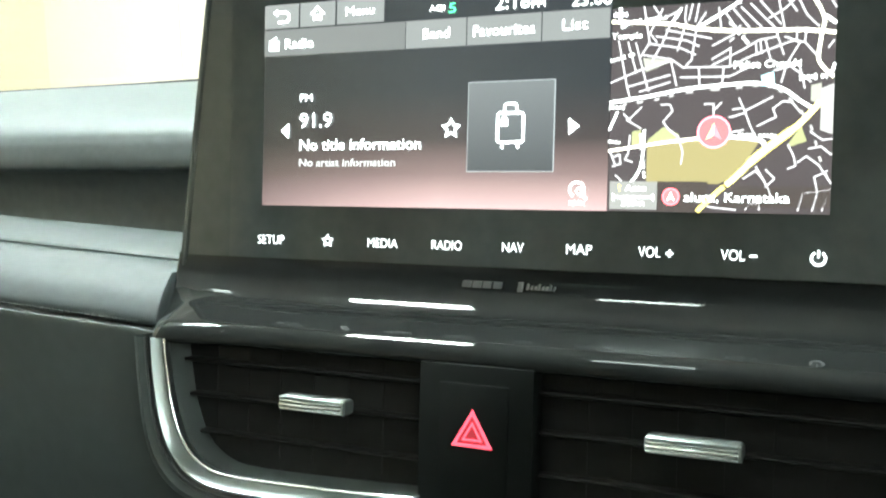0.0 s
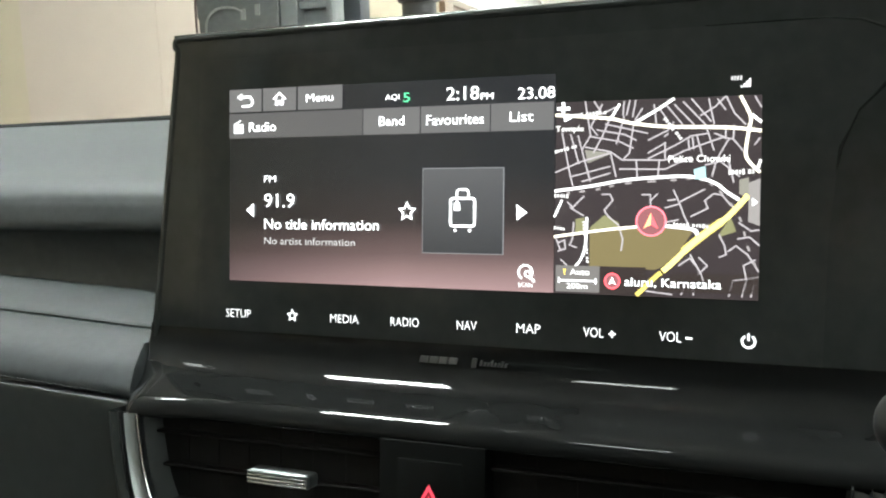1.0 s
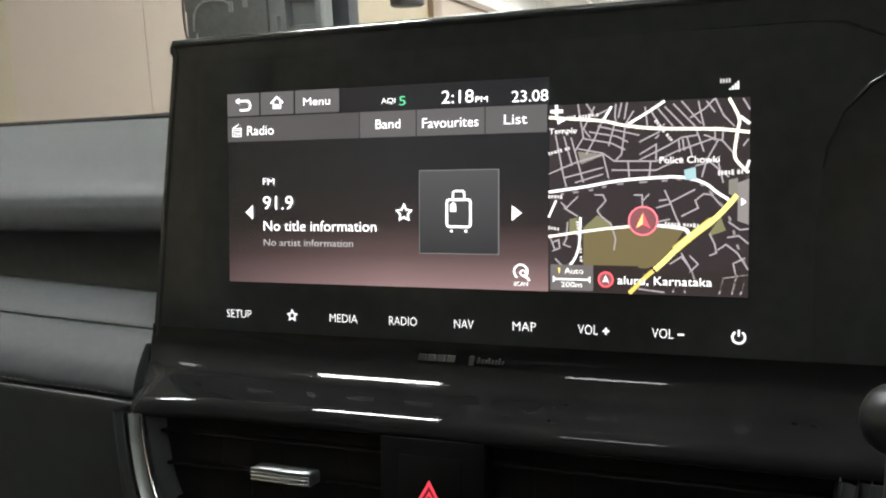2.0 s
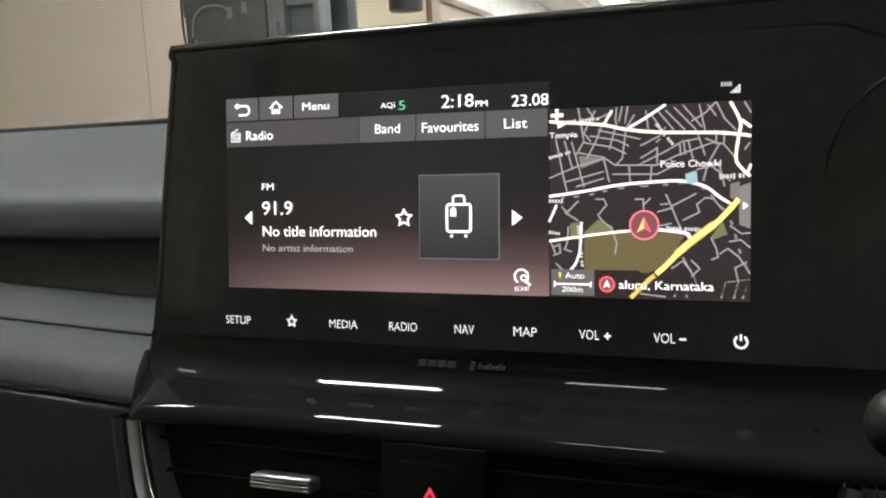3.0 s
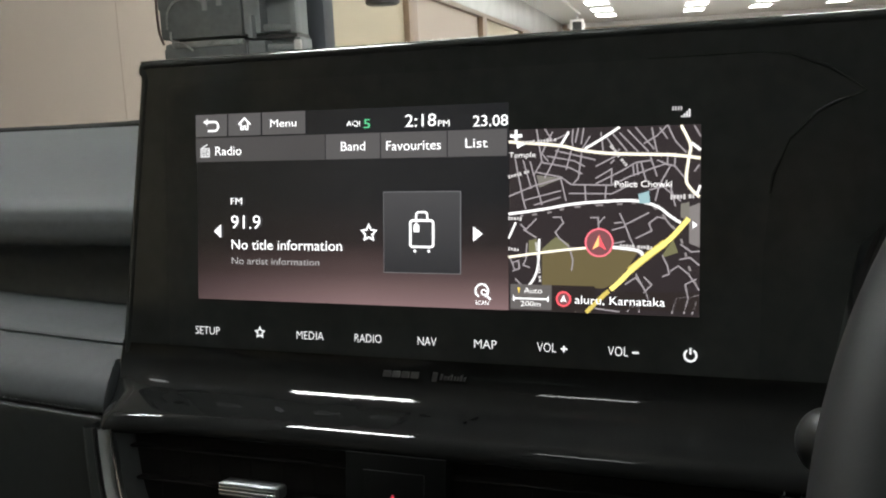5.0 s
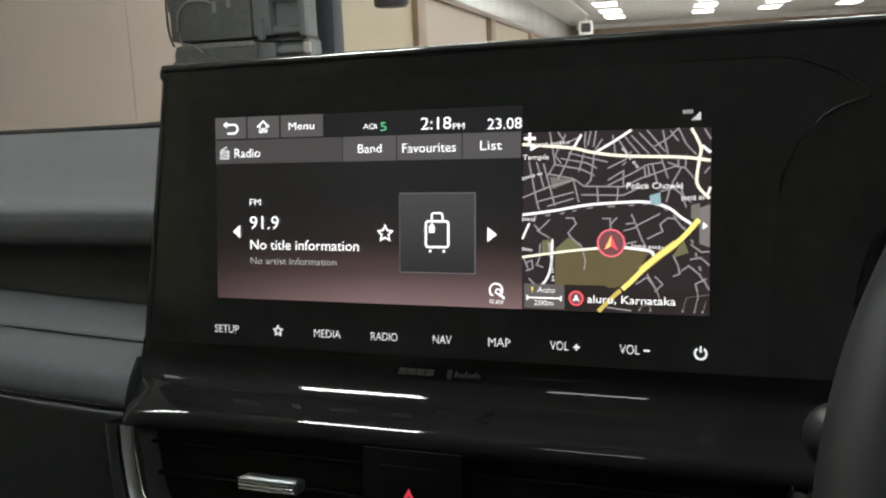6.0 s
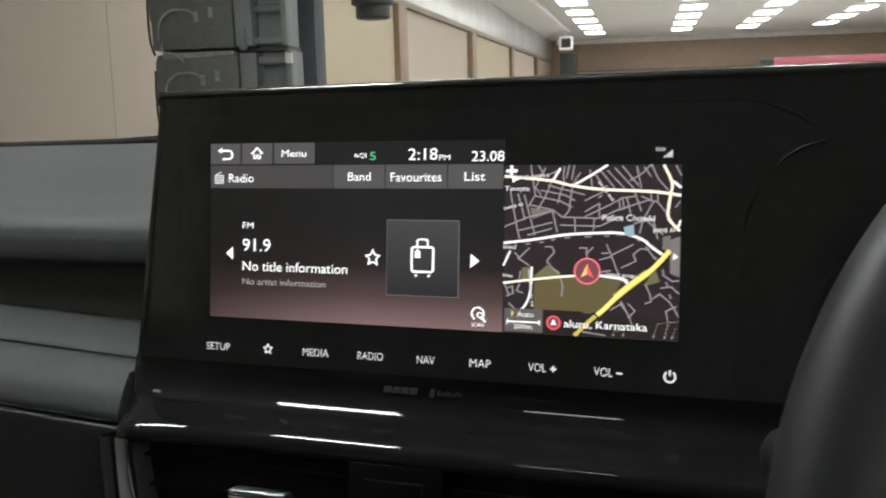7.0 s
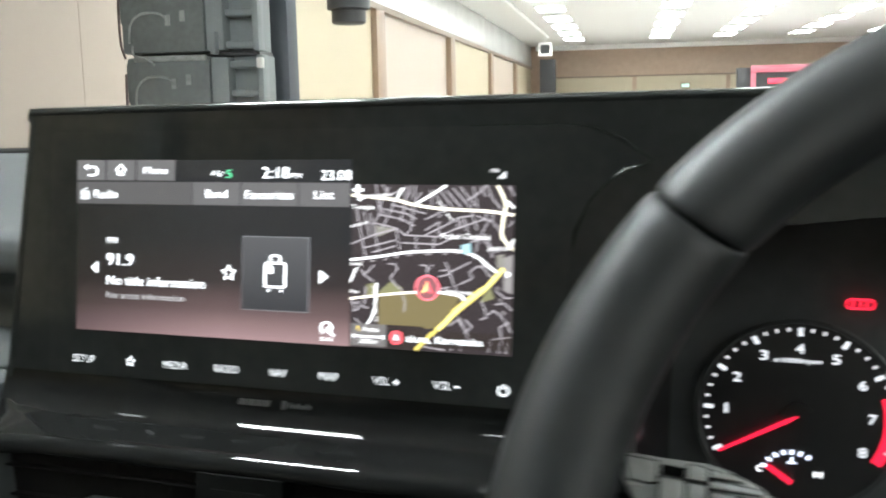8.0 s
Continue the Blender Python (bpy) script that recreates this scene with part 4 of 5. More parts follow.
for k in range(4):
    ui("signal_bar", plate(rect(0.1140 + 0.0010 * k, 0.1147 + 0.0010 * k, 0.0366, 0.0372 + 0.0009 * k), U), L_SOFT, disp)

# the radio page
text("FM", -0.1018, -0.0954, 0.0014, 0.0045)
text("91.9", -0.1018, -0.0852, -0.0105, -0.0040)
text("No title information", -0.1016, -0.0412, -0.0207, -0.0158)
text("No artist information", -0.1016, -0.0532, -0.0279, -0.0246, L_DIM)
ui("previous_arrow", plate([(-0.1117, -0.0118), (-0.1077, -0.0085), (-0.1077, -0.0151)], U), L_WHITE)
ui("next_arrow", plate([(0.0284, -0.0121), (0.0239, -0.0088), (0.0239, -0.0155)], U), L_WHITE)


def star(cx, cz, r):
    return [(cx + (r if k % 2 == 0 else 0.5 * r) * math.sin(math.pi * k / 5), cz + (r if k % 2 == 0 else 0.5 * r) * math.cos(math.pi * k / 5)) for k in range(10)]


ui("star_icon", ribbon(star(-0.0273, -0.0121, 0.0038), 0.0008, U, closed=True), L_WHITE)
ui("art_edge", plate(rect(-0.0200, 0.0180, -0.0304, 0.0071), Y + 0.0001), L_ARTEDGE)
ui("art_panel", plate(rect(-0.0196, 0.0176, -0.0300, 0.0067), Y - 0.0002), L_ART)


def rounded(x0, x1, z0, z1, r, n=5):
    out = []
    for cx, cz, a in ((x1 - r, z1 - r, 0), (x0 + r, z1 - r, 90), (x0 + r, z0 + r, 180), (x1 - r, z0 + r, 270)):
        out += arc(cx, cz, r, a, a + 90, n)
    return out


ui("suitcase_icon", ribbon(rounded(-0.0064, 0.0048, -0.0182, -0.0062, 0.0012), 0.0011, U, closed=True), L_WHITE)
ui("suitcase_handle", ribbon([(-0.0036, -0.0060), (-0.0034, -0.0030), (-0.0026, -0.0024), (0.0010, -0.0024), (0.0018, -0.0030), (0.0020, -0.0060)], 0.0009, U), L_WHITE)
ui("suitcase_tag", plate([(-0.0048, -0.0115), (-0.0020, -0.0115), (-0.0020, -0.0085), (-0.0034, -0.0070), (-0.0048, -0.0085)], U), L_WHITE)
ui("suitcase_strap", ribbon([(-0.0034, -0.0068), (-0.0034, -0.0048)], 0.0007, U), L_WHITE)
for cx in (-0.0042, 0.0026):
    ui("suitcase_wheel", disc(cx, -0.0201, 0.0007, U, n=10), L_WHITE)
ui("scan_icon", ribbon(arc(0.0280, -0.0374, 0.0030, -60, 240, 22), 0.0008, U), L_WHITE)
ui("scan_handle", ribbon([(0.0298, -0.0390), (0.0320, -0.0412)], 0.0010, U), L_WHITE)
ui("scan_handle", ribbon(arc(0.0290, -0.0380, 0.0012, 0, 320, 10), 0.0006, U), L_WHITE)
text("SCAN", 0.0250, 0.0312, -0.0436, -0.0418)


# the map: u to the right and v down, from 0 to 1 over its page
def mz(u, v):
    return (0.0403 + 0.0816 * min(max(u, 0.0), 1.0), 0.0336 - 0.0793 * min(max(v, 0.0), 1.0))


streets_bm = bmesh.new()


def street(*uv):
    ribbon([mz(*p) for p in uv], 0.00062, Y - 0.0001, bm=streets_bm)


street((0.153, -0.002), (0.183, 0.177), (0.139, 0.25))
street((0.197, 0), (0.241, 0.067), (0.313, 0.034))
street((0.241, 0.017), (0.183, 0.133), (0.218, 0.178))
street((0.35, 0.007), (0.345, 0.071), (0.351, 0.1))
street((0.379, 0.002), (0.362, 0.08))
street((0.407, 0.003), (0.393, 0.09))
street((0.441, 0.046), (0.399, 0.114), (0.38, 0.271), (0.352, 0.3))
street((0.183, 0.183), (0.328, 0.211), (0.4, 0.248))
street((0.212, 0.149), (0.357, 0.177), (0.414, 0.208))
street((0.285, 0.077), (0.242, 0.185), (0.198, 0.267))
street((0.342, 0.118), (0.314, 0.225))
street((0.256, 0.12), (0.47, 0.174))
street((0.035, 0.158), (0.08, 0.384), (0.095, 0.438))
street((0.08, 0.168), (0.125, 0.325))
street((0.118, 0.175), (0.184, 0.415))
street((-0.01, 0.367), (0.139, 0.31), (0.285, 0.269))
street((0.08, 0.39), (0.286, 0.337))
street((0.14, 0.415), (0.286, 0.372))
street((0.285, 0.269), (0.315, 0.393))
street((0.154, 0.236), (0.285, 0.263), (0.343, 0.305), (0.554, 0.31), (0.65, 0.263), (0.825, 0.202), (0.873, 0.212), (0.931, 0.284))
street((0.329, 0.352), (0.555, 0.356), (0.678, 0.295))
street((0.414, 0.307), (0.42, 0.395))
street((0.527, 0.309), (0.521, 0.39))
street((0.47, 0.209), (0.567, 0.16), (0.595, 0.118))
street((0.471, 0.273), (0.554, 0.223), (0.554, 0.304))
street((0.471, 0.302), (0.609, 0.233), (0.677, 0.192), (0.758, 0.181))
street((0.568, 0.175), (0.548, 0.194))
street((0.497, 0.028), (0.512, 0.144))
street((0.52, 0.043), (0.567, 0.117))
street((0.553, 0.03), (0.636, 0.134))
street((0.594, 0.032), (0.69, 0.136))
street((0.635, 0.019), (0.744, 0.138))
street((0.676, 0.007), (0.771, 0.124))
street((0.717, 0.094), (0.784, 0.054), (0.837, -0))
street((0.757, 0.01), (0.785, 0.139))
street((0.797, 0.012), (0.837, 0.07))
street((0.837, -0), (0.877, 0.086), (0.93, 0.144))
street((0.744, 0.138), (0.786, 0.266))
street((0.785, 0.181), (0.838, 0.203))
street((0.664, 0.206), (0.67, 0.264))
street((0.683, 0.198), (0.691, 0.258))
street((0.704, 0.187), (0.732, 0.294))
street((0.838, 0.141), (0.838, 0.211))
street((0.877, 0.142), (0.873, 0.212))
street((0.804, 0.309), (0.906, 0.396))
street((0.852, 0.212), (0.799, 0.309), (0.778, 0.394))
street((0.746, 0.337), (0.852, 0.31), (0.879, 0.424))
street((0.968, 0.006), (1.007, 0.063))
street((0.995, 0.208), (0.97, 0.243))
street((0.443, 0.483), (0.486, 0.483), (0.489, 0.579))
street((0.489, 0.512), (0.522, 0.477))
street((0.243, 0.481), (0.286, 0.481), (0.301, 0.511), (0.257, 0.564), (0.278, 0.594), (0.33, 0.638), (0.353, 0.712), (0.345, 0.771))
street((0.597, 0.458), (0.625, 0.521), (0.652, 0.593), (0.68, 0.651), (0.707, 0.679))
street((0.556, 0.55), (0.625, 0.53))
street((0.569, 0.512), (0.611, 0.507))
street((0.747, 0.456), (0.625, 0.521))
street((0.68, 0.593), (0.761, 0.551), (0.747, 0.513), (0.787, 0.479), (0.827, 0.485), (0.867, 0.537))
street((0.066, 0.519), (0.096, 0.549), (0.125, 0.519), (0.155, 0.489))
street((0.081, 0.549), (0.155, 0.594))
street((0.102, 0.624), (0.096, 0.714), (0.081, 0.745), (0.12, 0.759))
street((0.006, 0.7), (0.036, 0.776))
street((0.036, 0.821), (0.081, 0.865), (0.051, 0.896))
street((0.815, 0.679), (0.842, 0.735), (0.85, 0.778), (0.816, 0.792))
street((0.856, 0.763), (0.895, 0.734), (0.948, 0.776), (1, 0.859))
street((0.556, 0.623), (0.625, 0.608))
street((0.681, 0.78), (0.736, 0.88), (0.75, 0.923))
street((0.722, 0.794), (0.763, 0.836), (0.722, 0.88))
street((0.626, 0.839), (0.681, 0.8), (0.722, 0.851))
street((0.865, 0.985), (0.885, 0.905), (1.0, 0.885))
street((0.925, 0.985), (0.945, 0.90), (0.93, 0.83), (0.985, 0.80))
street((0.965, 0.985), (0.985, 0.92))
street((0.29, 0.985), (0.32, 0.955), (0.60, 0.985))
street((0.64, 0.985), (0.655, 0.955), (0.70, 0.95), (0.70, 0.985))
street((0.905, 0.62), (0.96, 0.66), (1.0, 0.655))
street((0.90, 0.70), (0.955, 0.69), (1.0, 0.73))
street((0.02, 0.78), (0.06, 0.765), (0.055, 0.72), (0.02, 0.735))
ui("map_street_net", streets_bm, L_STREET, mapp, "thin grey streets")["kind"] = "stuff"


def main_road(width, material, lift_y, *uv):
    return ui("map_road", ribbon([tuple(p) for p in smooth_line([mz(*q) for q in uv], 4)], width, Y - lift_y), material, mapp)


def block(material, *uv, y=0.00005):
    return ui("map_block", plate([mz(*p) for p in uv], Y + y), material, mapp)


block(L_OLIVE, (0.185, 0.684), (0.472, 0.646), (0.694, 0.662), (0.599, 0.825), (0.515, 0.863), (0.185, 0.863))
block(L_PARK, (0.111, 0.609), (0.155, 0.600), (0.155, 0.678), (0.111, 0.684))
block(L_PARK, (0.185, 0.654), (0.258, 0.588), (0.330, 0.623), (0.336, 0.653), (0.185, 0.675))
block(L_PARK, (0.815, 0.679), (0.868, 0.593), (0.894, 0.664), (0.815, 0.693))
block(L_GREY, (0.154, 0.251), (0.300, 0.269), (0.169, 0.320))
main_road(0.0013, L_CREAM, 0.0002, (0, 0.066), (0.27, 0.092), (0.385, 0.119), (0.554, 0.142), (0.851, 0.155), (1.0, 0.175))
main_road(0.0011, L_MAPWHITE, 0.00016, (0.413, 0.114), (0.498, 0.065), (0.594, 0.003))
main_road(0.0010, L_MAPWHITE, 0.00016, (0.285, 0.092), (0.328, 0.02))
main_road(0.0011, L_CREAM, 0.0002, (0, 0.703), (0.185, 0.675), (0.33, 0.656), (0.492, 0.640))
main_road(0.0013, L_MAPWHITE, 0.0002, (0.492, 0.638), (0.556, 0.64), (0.694, 0.657), (0.716, 0.685))
main_road(0.0012, L_MAPWHITE, 0.0002, (0, 0.464), (0.184, 0.439), (0.358, 0.409), (0.527, 0.396), (0.678, 0.393), (0.787, 0.423), (0.853, 0.474), (0.906, 0.509))
main_road(0.0012, L_CREAM, 0.00024, (0.903, 0.003), (0.95, 0.103), (0.943, 0.172), (0.931, 0.284), (0.957, 0.335), (0.997, 0.375))
main_road(0.0012, L_MAPWHITE, 0.0002, (0.955, 0.095), (1.0, 0.133))
main_road(0.0010, L_MAPWHITE, 0.0002, (0.984, 0.364), (1.0, 0.314))
main_road(0.0010, L_MAPWHITE, 0.0002, (0.170, 0.60), (0.164, 0.744), (0.141, 0.819), (0.111, 0.859))
main_road(0.0009, L_MAPWHITE, 0.0002, (0.0, 0.60), (0.02, 0.555), (0.04, 0.51))
main_road(0.0030, L_YELLOW2, 0.00026, (0.830, 0.613), (0.748, 0.679), (0.681, 0.737), (0.650, 0.765))
main_road(0.0021, L_YELLOW, 0.0003, (0.946, 0.486), (0.854, 0.593), (0.748, 0.679), (0.681, 0.737), (0.599, 0.825), (0.552, 0.868))
main_road(0.0018, L_YELLOW2, 0.0003, (0.545, 0.876), (0.516, 0.9), (0.425, 0.995))
rail = [mz(*q) for q in ((0.065, 0.474), (0.213, 0.457), (0.358, 0.426), (0.583, 0.411), (0.719, 0.407), (0.814, 0.465), (0.907, 0.593), (0.947, 0.734), (1.0, 0.874))]
line = smooth_line(rail, 6)
for k in range(0, len(line) - 2, 3):
    ui("map_rail", ribbon([tuple(line[k]), tuple(line[k + 1])], 0.0009, Y - 0.00015), L_RAIL, mapp)
block(L_POI, (0.692, 0.358), (0.746, 0.342), (0.752, 0.408), (0.698, 0.407), y=-0.0003)
block(L_TAB, (0.948, 0.425), (1.0, 0.405), (1.0, 0.635), (0.948, 0.615), y=-0.0003)
block(L_GREY, (0.905, 0.41), (0.948, 0.40), (0.948, 0.50), (0.905, 0.48), y=-0.00025)
ui("map_tab_arrow", plate([mz(0.965, 0.500), mz(0.990, 0.520), mz(0.965, 0.540)], Y - 0.0007), L_WHITE, mapp)
# street names stand as plain strips
for u, v, w, a, wd in ((0.07, 0.075, 0.19, 4, 1.0), (0.55, 0.10, 0.13, -52, 0.9), (0.0, 0.26, 0.12, 14, 0.9), (0.0, 0.488, 0.075, -2, 1.0), (0.0, 0.655, 0.06, -8, 0.9), (0.600, 0.632, 0.17, -3, 1.0), (0.155, 0.62, 0.20, -84, 0.8), (0.855, 0.375, 0.11, 2, 1.3)):
    x0, z0 = mz(u, v)
    d = Vector((math.cos(radians(a)), math.sin(radians(a))))
    q, end, k = 0.0, 0.0816 * w, 0
    while q < end:
        b = 0.0007 + 0.0004 * ((k * 7) % 3) / 2
        ui("map_name_strip", ribbon([(x0 + d.x * q, z0 + d.y * q), (x0 + d.x * (q + b), z0 + d.y * (q + b))], (0.00125 + 0.0004 * ((k * 5) % 4 == 0)) * wd, Y - 0.0005), L_NAME, mapp)
        q += b + (0.0013 if k % 5 == 4 else 0.00042)
        k += 1
x0, z0 = mz(0.0, 0.163)
text("Temple", x0 + 0.0002, x0 + 0.0122, z0, z0 + 0.0030, L_MAPWHITE, mapp)
x0, z0 = mz(0.572, 0.322)
text("Police Chowki", x0, x0 + 0.0236, z0, z0 + 0.0027, L_MAPWHITE, mapp)
ui("compass_mark", ribbon([mz(0.010, 0.035), mz(0.075, 0.035)], 0.0014, Y - 0.0006), L_WHITE, mapp)
ui("compass_mark", ribbon([mz(0.043, 0.002), mz(0.043, 0.06)], 0.0012, Y - 0.0009), L_WHITE, mapp)
ui("compass_mark", plate([mz(0.05, 0.105), mz(0.095, 0.080), mz(0.045, 0.070)], Y - 0.0009), L_WHITE, mapp)
# car marker
cx, cz = mz(0.492, 0.617)
ui("marker_halo", disc(cx, cz, 0.0056, Y - 0.0004), L_HALO, mapp)
ui("marker_ring", ribbon(arc(cx, cz, 0.0058, 0, 354, 36), 0.0007, Y - 0.0006, closed=True), L_PINK, mapp)
ui("marker_arrow", plate([(cx, cz + 0.0034), (cx + 0.0030, cz - 0.0030), (cx, cz - 0.0014), (cx - 0.0030, cz - 0.0030)], Y - 0.0008), L_RED, mapp)
ui("marker_arrow_side", plate([(cx, cz + 0.0032), (cx, cz - 0.0014), (cx - 0.0027, cz - 0.0028)], Y - 0.0010), L_ARROW, mapp)
# info strip
block(L_STRIP, (0.239, 0.852), (0.470, 0.852), (0.470, 0.995), (0.239, 0.995), y=-0.00022)
block(L_STRIP, (0.60, 0.875), (1.0, 0.872), (1.0, 0.97), (0.52, 0.975), y=-0.0001)
block(L_SCALE, (0.012, 0.852), (0.239, 0.853), (0.239, 0.990), (0.012, 0.990), y=-0.0003)
x0, z0 = mz(0.088, 0.900)
text("Auto", x0, x0 + 0.0082, z0, z0 + 0.0025, L_MAPWHITE, mapp, Y - 0.0007)
x0, z0 = mz(0.070, 0.972)
text("200m", x0, x0 + 0.0090, z0, z0 + 0.0023, L_MAPWHITE, mapp, Y - 0.0007)
ui("scale_mark", ribbon([mz(0.032, 0.930), mz(0.222, 0.930)], 0.0007, Y - 0.0007), L_WHITE, mapp)
for u in (0.032, 0.222):
    ui("scale_mark", ribbon([mz(u, 0.915), mz(u, 0.945)], 0.0006, Y - 0.0010), L_WHITE, mapp)
ui("scale_pin", plate([mz(0.052, 0.870), mz(0.066, 0.870), mz(0.060, 0.905)], Y - 0.0007), L_AMBER, mapp)
cx, cz = mz(0.305, 0.926)
ui("place_icon", disc(cx, cz, 0.0031, Y - 0.0006, n=20), L_HALO, mapp)
ui("place_icon", ribbon(arc(cx, cz, 0.0030, 0, 350, 24), 0.0007, Y - 0.0008, closed=True), L_RED, mapp)
ui("place_icon", plate([(cx, cz + 0.0018), (cx + 0.0014, cz - 0.0014), (cx, cz - 0.0006), (cx - 0.0014, cz - 0.0014)], Y - 0.0010), L_WHITE, mapp)
x0, z0 = mz(0.366, 0.948)
text("aluru, Karnataka", x0, x0 + 0.0380, z0 - 0.0006, z0 + 0.0034, L_WHITE, mapp, Y - 0.0007)

# touch keys under the page
for s, x0, x1, z0, z1 in (("SETUP", -0.1234, -0.1092, -0.0634, -0.0595), ("MEDIA", -0.0659, -0.0513, -0.0633, -0.0595), ("RADIO", -0.0350, -0.0212, -0.0633, -0.0594),
                          ("NAV", -0.0030, 0.0062, -0.0633, -0.0594), ("MAP", 0.0243, 0.0348, -0.0632, -0.0593), ("VOL", 0.0533, 0.0618, -0.0633, -0.0593), ("VOL", 0.0844, 0.0930, -0.0634, -0.0594)):
    text(s, x0, x1, z0, z1, L_KEY, disp, -0.0002, weight=-0.008)
ui("plus_sign", ribbon([(0.0639, -0.0616), (0.0667, -0.0616)], 0.0008, -0.0002), L_KEY, disp)
ui("plus_sign", ribbon([(0.0653, -0.0602), (0.0653, -0.0630)], 0.0008, -0.0004), L_KEY, disp)
ui("minus_sign", ribbon([(0.0947, -0.0616), (0.0974, -0.0616)], 0.0008, -0.0002), L_KEY, disp)
ui("star_key", ribbon(star(-0.0863, -0.0612, 0.0025), 0.0007, -0.0002, closed=True), L_KEY, disp)
ui("power_key", ribbon(arc(0.1186, -0.0616, 0.0024, 122, 418, 24), 0.0009, -0.0002), L_KEY, disp)
ui("power_key", ribbon([(0.1186, -0.0612), (0.1186, -0.0585)], 0.0008, -0.0002), L_KEY, disp)

# ---- the instrument cluster ----
clus = thing("instrument_cluster", (0.34, 0.09, -0.13), "dark instrument cluster with lit rev counter and red needle", "instrument cluster")
CX, CZ, CY = 0.2494, -0.0752, 0.080
part("back_panel", box(0.165, 0.56, 0.086, 0.095, -0.18, 0.046), M_RECESS, clus)
part("shroud", sheet([[(p.x, 0.004, p.y), (p.x * 0.97 + 0.011, 0.04, p.y), (p.x * 0.95 + 0.018, 0.086, p.y)] for p in smooth_line([(0.178, -0.18), (0.178, -0.06), (0.186, -0.012), (0.212, 0.020), (0.30, 0.034), (0.56, 0.034)], 5)]), M_SHROUD, clus, "glossy black shroud")
part("dial_face", disc(CX, CZ, 0.0470, CY + 0.001, 0.003, 64), M_BUTTON, clus, "black dial face")
part("dial_ring", tube([(p[0], CY - 0.001, p[1]) for p in arc(CX, CZ, 0.0485, 0, 356, 80)], 0.0013, 8, closed=True), M_SATIN, clus, "dark dial ring")
for k in range(33):
    a = 207.5 - 29.5 * k / 4
    major = k % 4 == 0
    r0, r1, w = (0.0408, 0.0452, 0.0021) if major else (0.0432, 0.0452, 0.0014)
    if k > 25 and major:
        continue
    c, s = math.cos(radians(a)), math.sin(radians(a))
    part("tick", ribbon([(CX + r0 * c, CZ + r0 * s), (CX + r1 * c, CZ + r1 * s)], w, CY, 0.0004), L_DIAL if major else L_DIM, clus, sharp=0)
for n in range(1, 9):
    a = radians(207.5 - 29.5 * n)
    px, pz = CX + 0.0344 * math.cos(a), CZ + 0.0344 * math.sin(a)
    part("lettering", words(str(n), px - (0.0008 if n == 1 else 0.0020), px + (0.0008 if n == 1 else 0.0020), pz - 0.0026, pz + 0.0026, CY, 0.02), L_DIAL, clus, "lit dial number %d" % n, sharp=0)
part("lettering", words("x1000rpm", 0.2372, 0.2598, -0.0490, -0.0458, CY, 0.02), L_DIAL, clus, "lit lettering x1000rpm", sharp=0)
part("red_zone", ribbon(arc(CX, CZ, 0.0424, 16, -31, 18), 0.0052, CY + 0.0002, 0.0003), L_NEEDLE, clus, "red zone of the dial", sharp=0)
na = radians(209)
nd = Vector((math.cos(na), math.sin(na)))
side_n = Vector((-nd.y, nd.x))
part("needle", plate([(CX + a * nd.x + b * side_n.x, CZ + a * nd.y + b * side_n.y) for a, b in ((0.0, 0.0003), (0.006, 0.0011), (0.0430, 0.0007), (0.0430, -0.0007), (0.006, -0.0011), (0.0, -0.0003))], CY - 0.004, 0.0012), L_NEEDLE, clus, "red lit needle", sharp=0)
part("needle_cap", tube([(CX, CY - 0.0025, CZ), (CX, CY, CZ)], 0.0070, 24), M_BUTTON, clus)
GX, GZ = 0.2472, -0.1094
for k in range(9):
    a = 152 - 124 * k / 8
    c, s = math.cos(radians(a)), math.sin(radians(a))
    part("tick", ribbon([(GX + 0.0138 * c, GZ + 0.0138 * s), (GX + 0.0162 * c, GZ + 0.0162 * s)], 0.0017, CY, 0.0003), L_BLUEWHITE if k < 7 else M_BUTTON, clus, sharp=0)
part("lettering", words("C", GX - 0.0168, GX - 0.0142, GZ + 0.0035, GZ + 0.0068, CY, 0.02), L_WHITE, clus, "lit letter C", sharp=0)
part("lettering", words("H", GX + 0.0106, GX + 0.0142, GZ + 0.0030, GZ + 0.0062, CY, 0.02), L_WHITE, clus, "lit letter H", sharp=0)
part("coolant_icon", plate(rect(GX - 0.0018, GX + 0.0018, GZ + 0.0090, GZ + 0.0100), CY, 0.0003), L_BLUEWHITE, clus, sharp=0)
part("coolant_icon", plate(rect(GX - 0.0005, GX + 0.0005, GZ + 0.0100, GZ + 0.0124), CY, 0.0003), L_BLUEWHITE, clus, sharp=0)
part("coolant_needle", ribbon([(GX, GZ - 0.0002), (GX - 0.0118, GZ + 0.0076)], 0.0026, CY - 0.003, 0.0010), L_NEEDLE, clus, "short red needle", sharp=0)
part("warning_lamp", ribbon(rounded(0.2706, 0.2828, -0.0190, -0.0144, 0.0016), 0.0011, CY, 0.0003, closed=True), L_WARN, clus, "red warning symbol", sharp=0)
for dx in (0.2735, 0.2767, 0.2797):
    part("warning_lamp", ribbon([(dx, -0.0184), (dx, -0.0150)], 0.0014, CY, 0.0003), L_WARN, clus, "red warning symbol", sharp=0)

clus.matrix_world = clus.matrix_world @ Matrix.Diagonal((1, 1, 0.972, 1))

# ---- steering wheel and stalk ----
WC, WA, WRAD = Vector((0.3485, -0.1905, -0.0801)), radians(23.1), 0.1710
wheel = thing("steering_wheel", WC, "charcoal leather steering wheel with silver switch panel", "steering wheel")


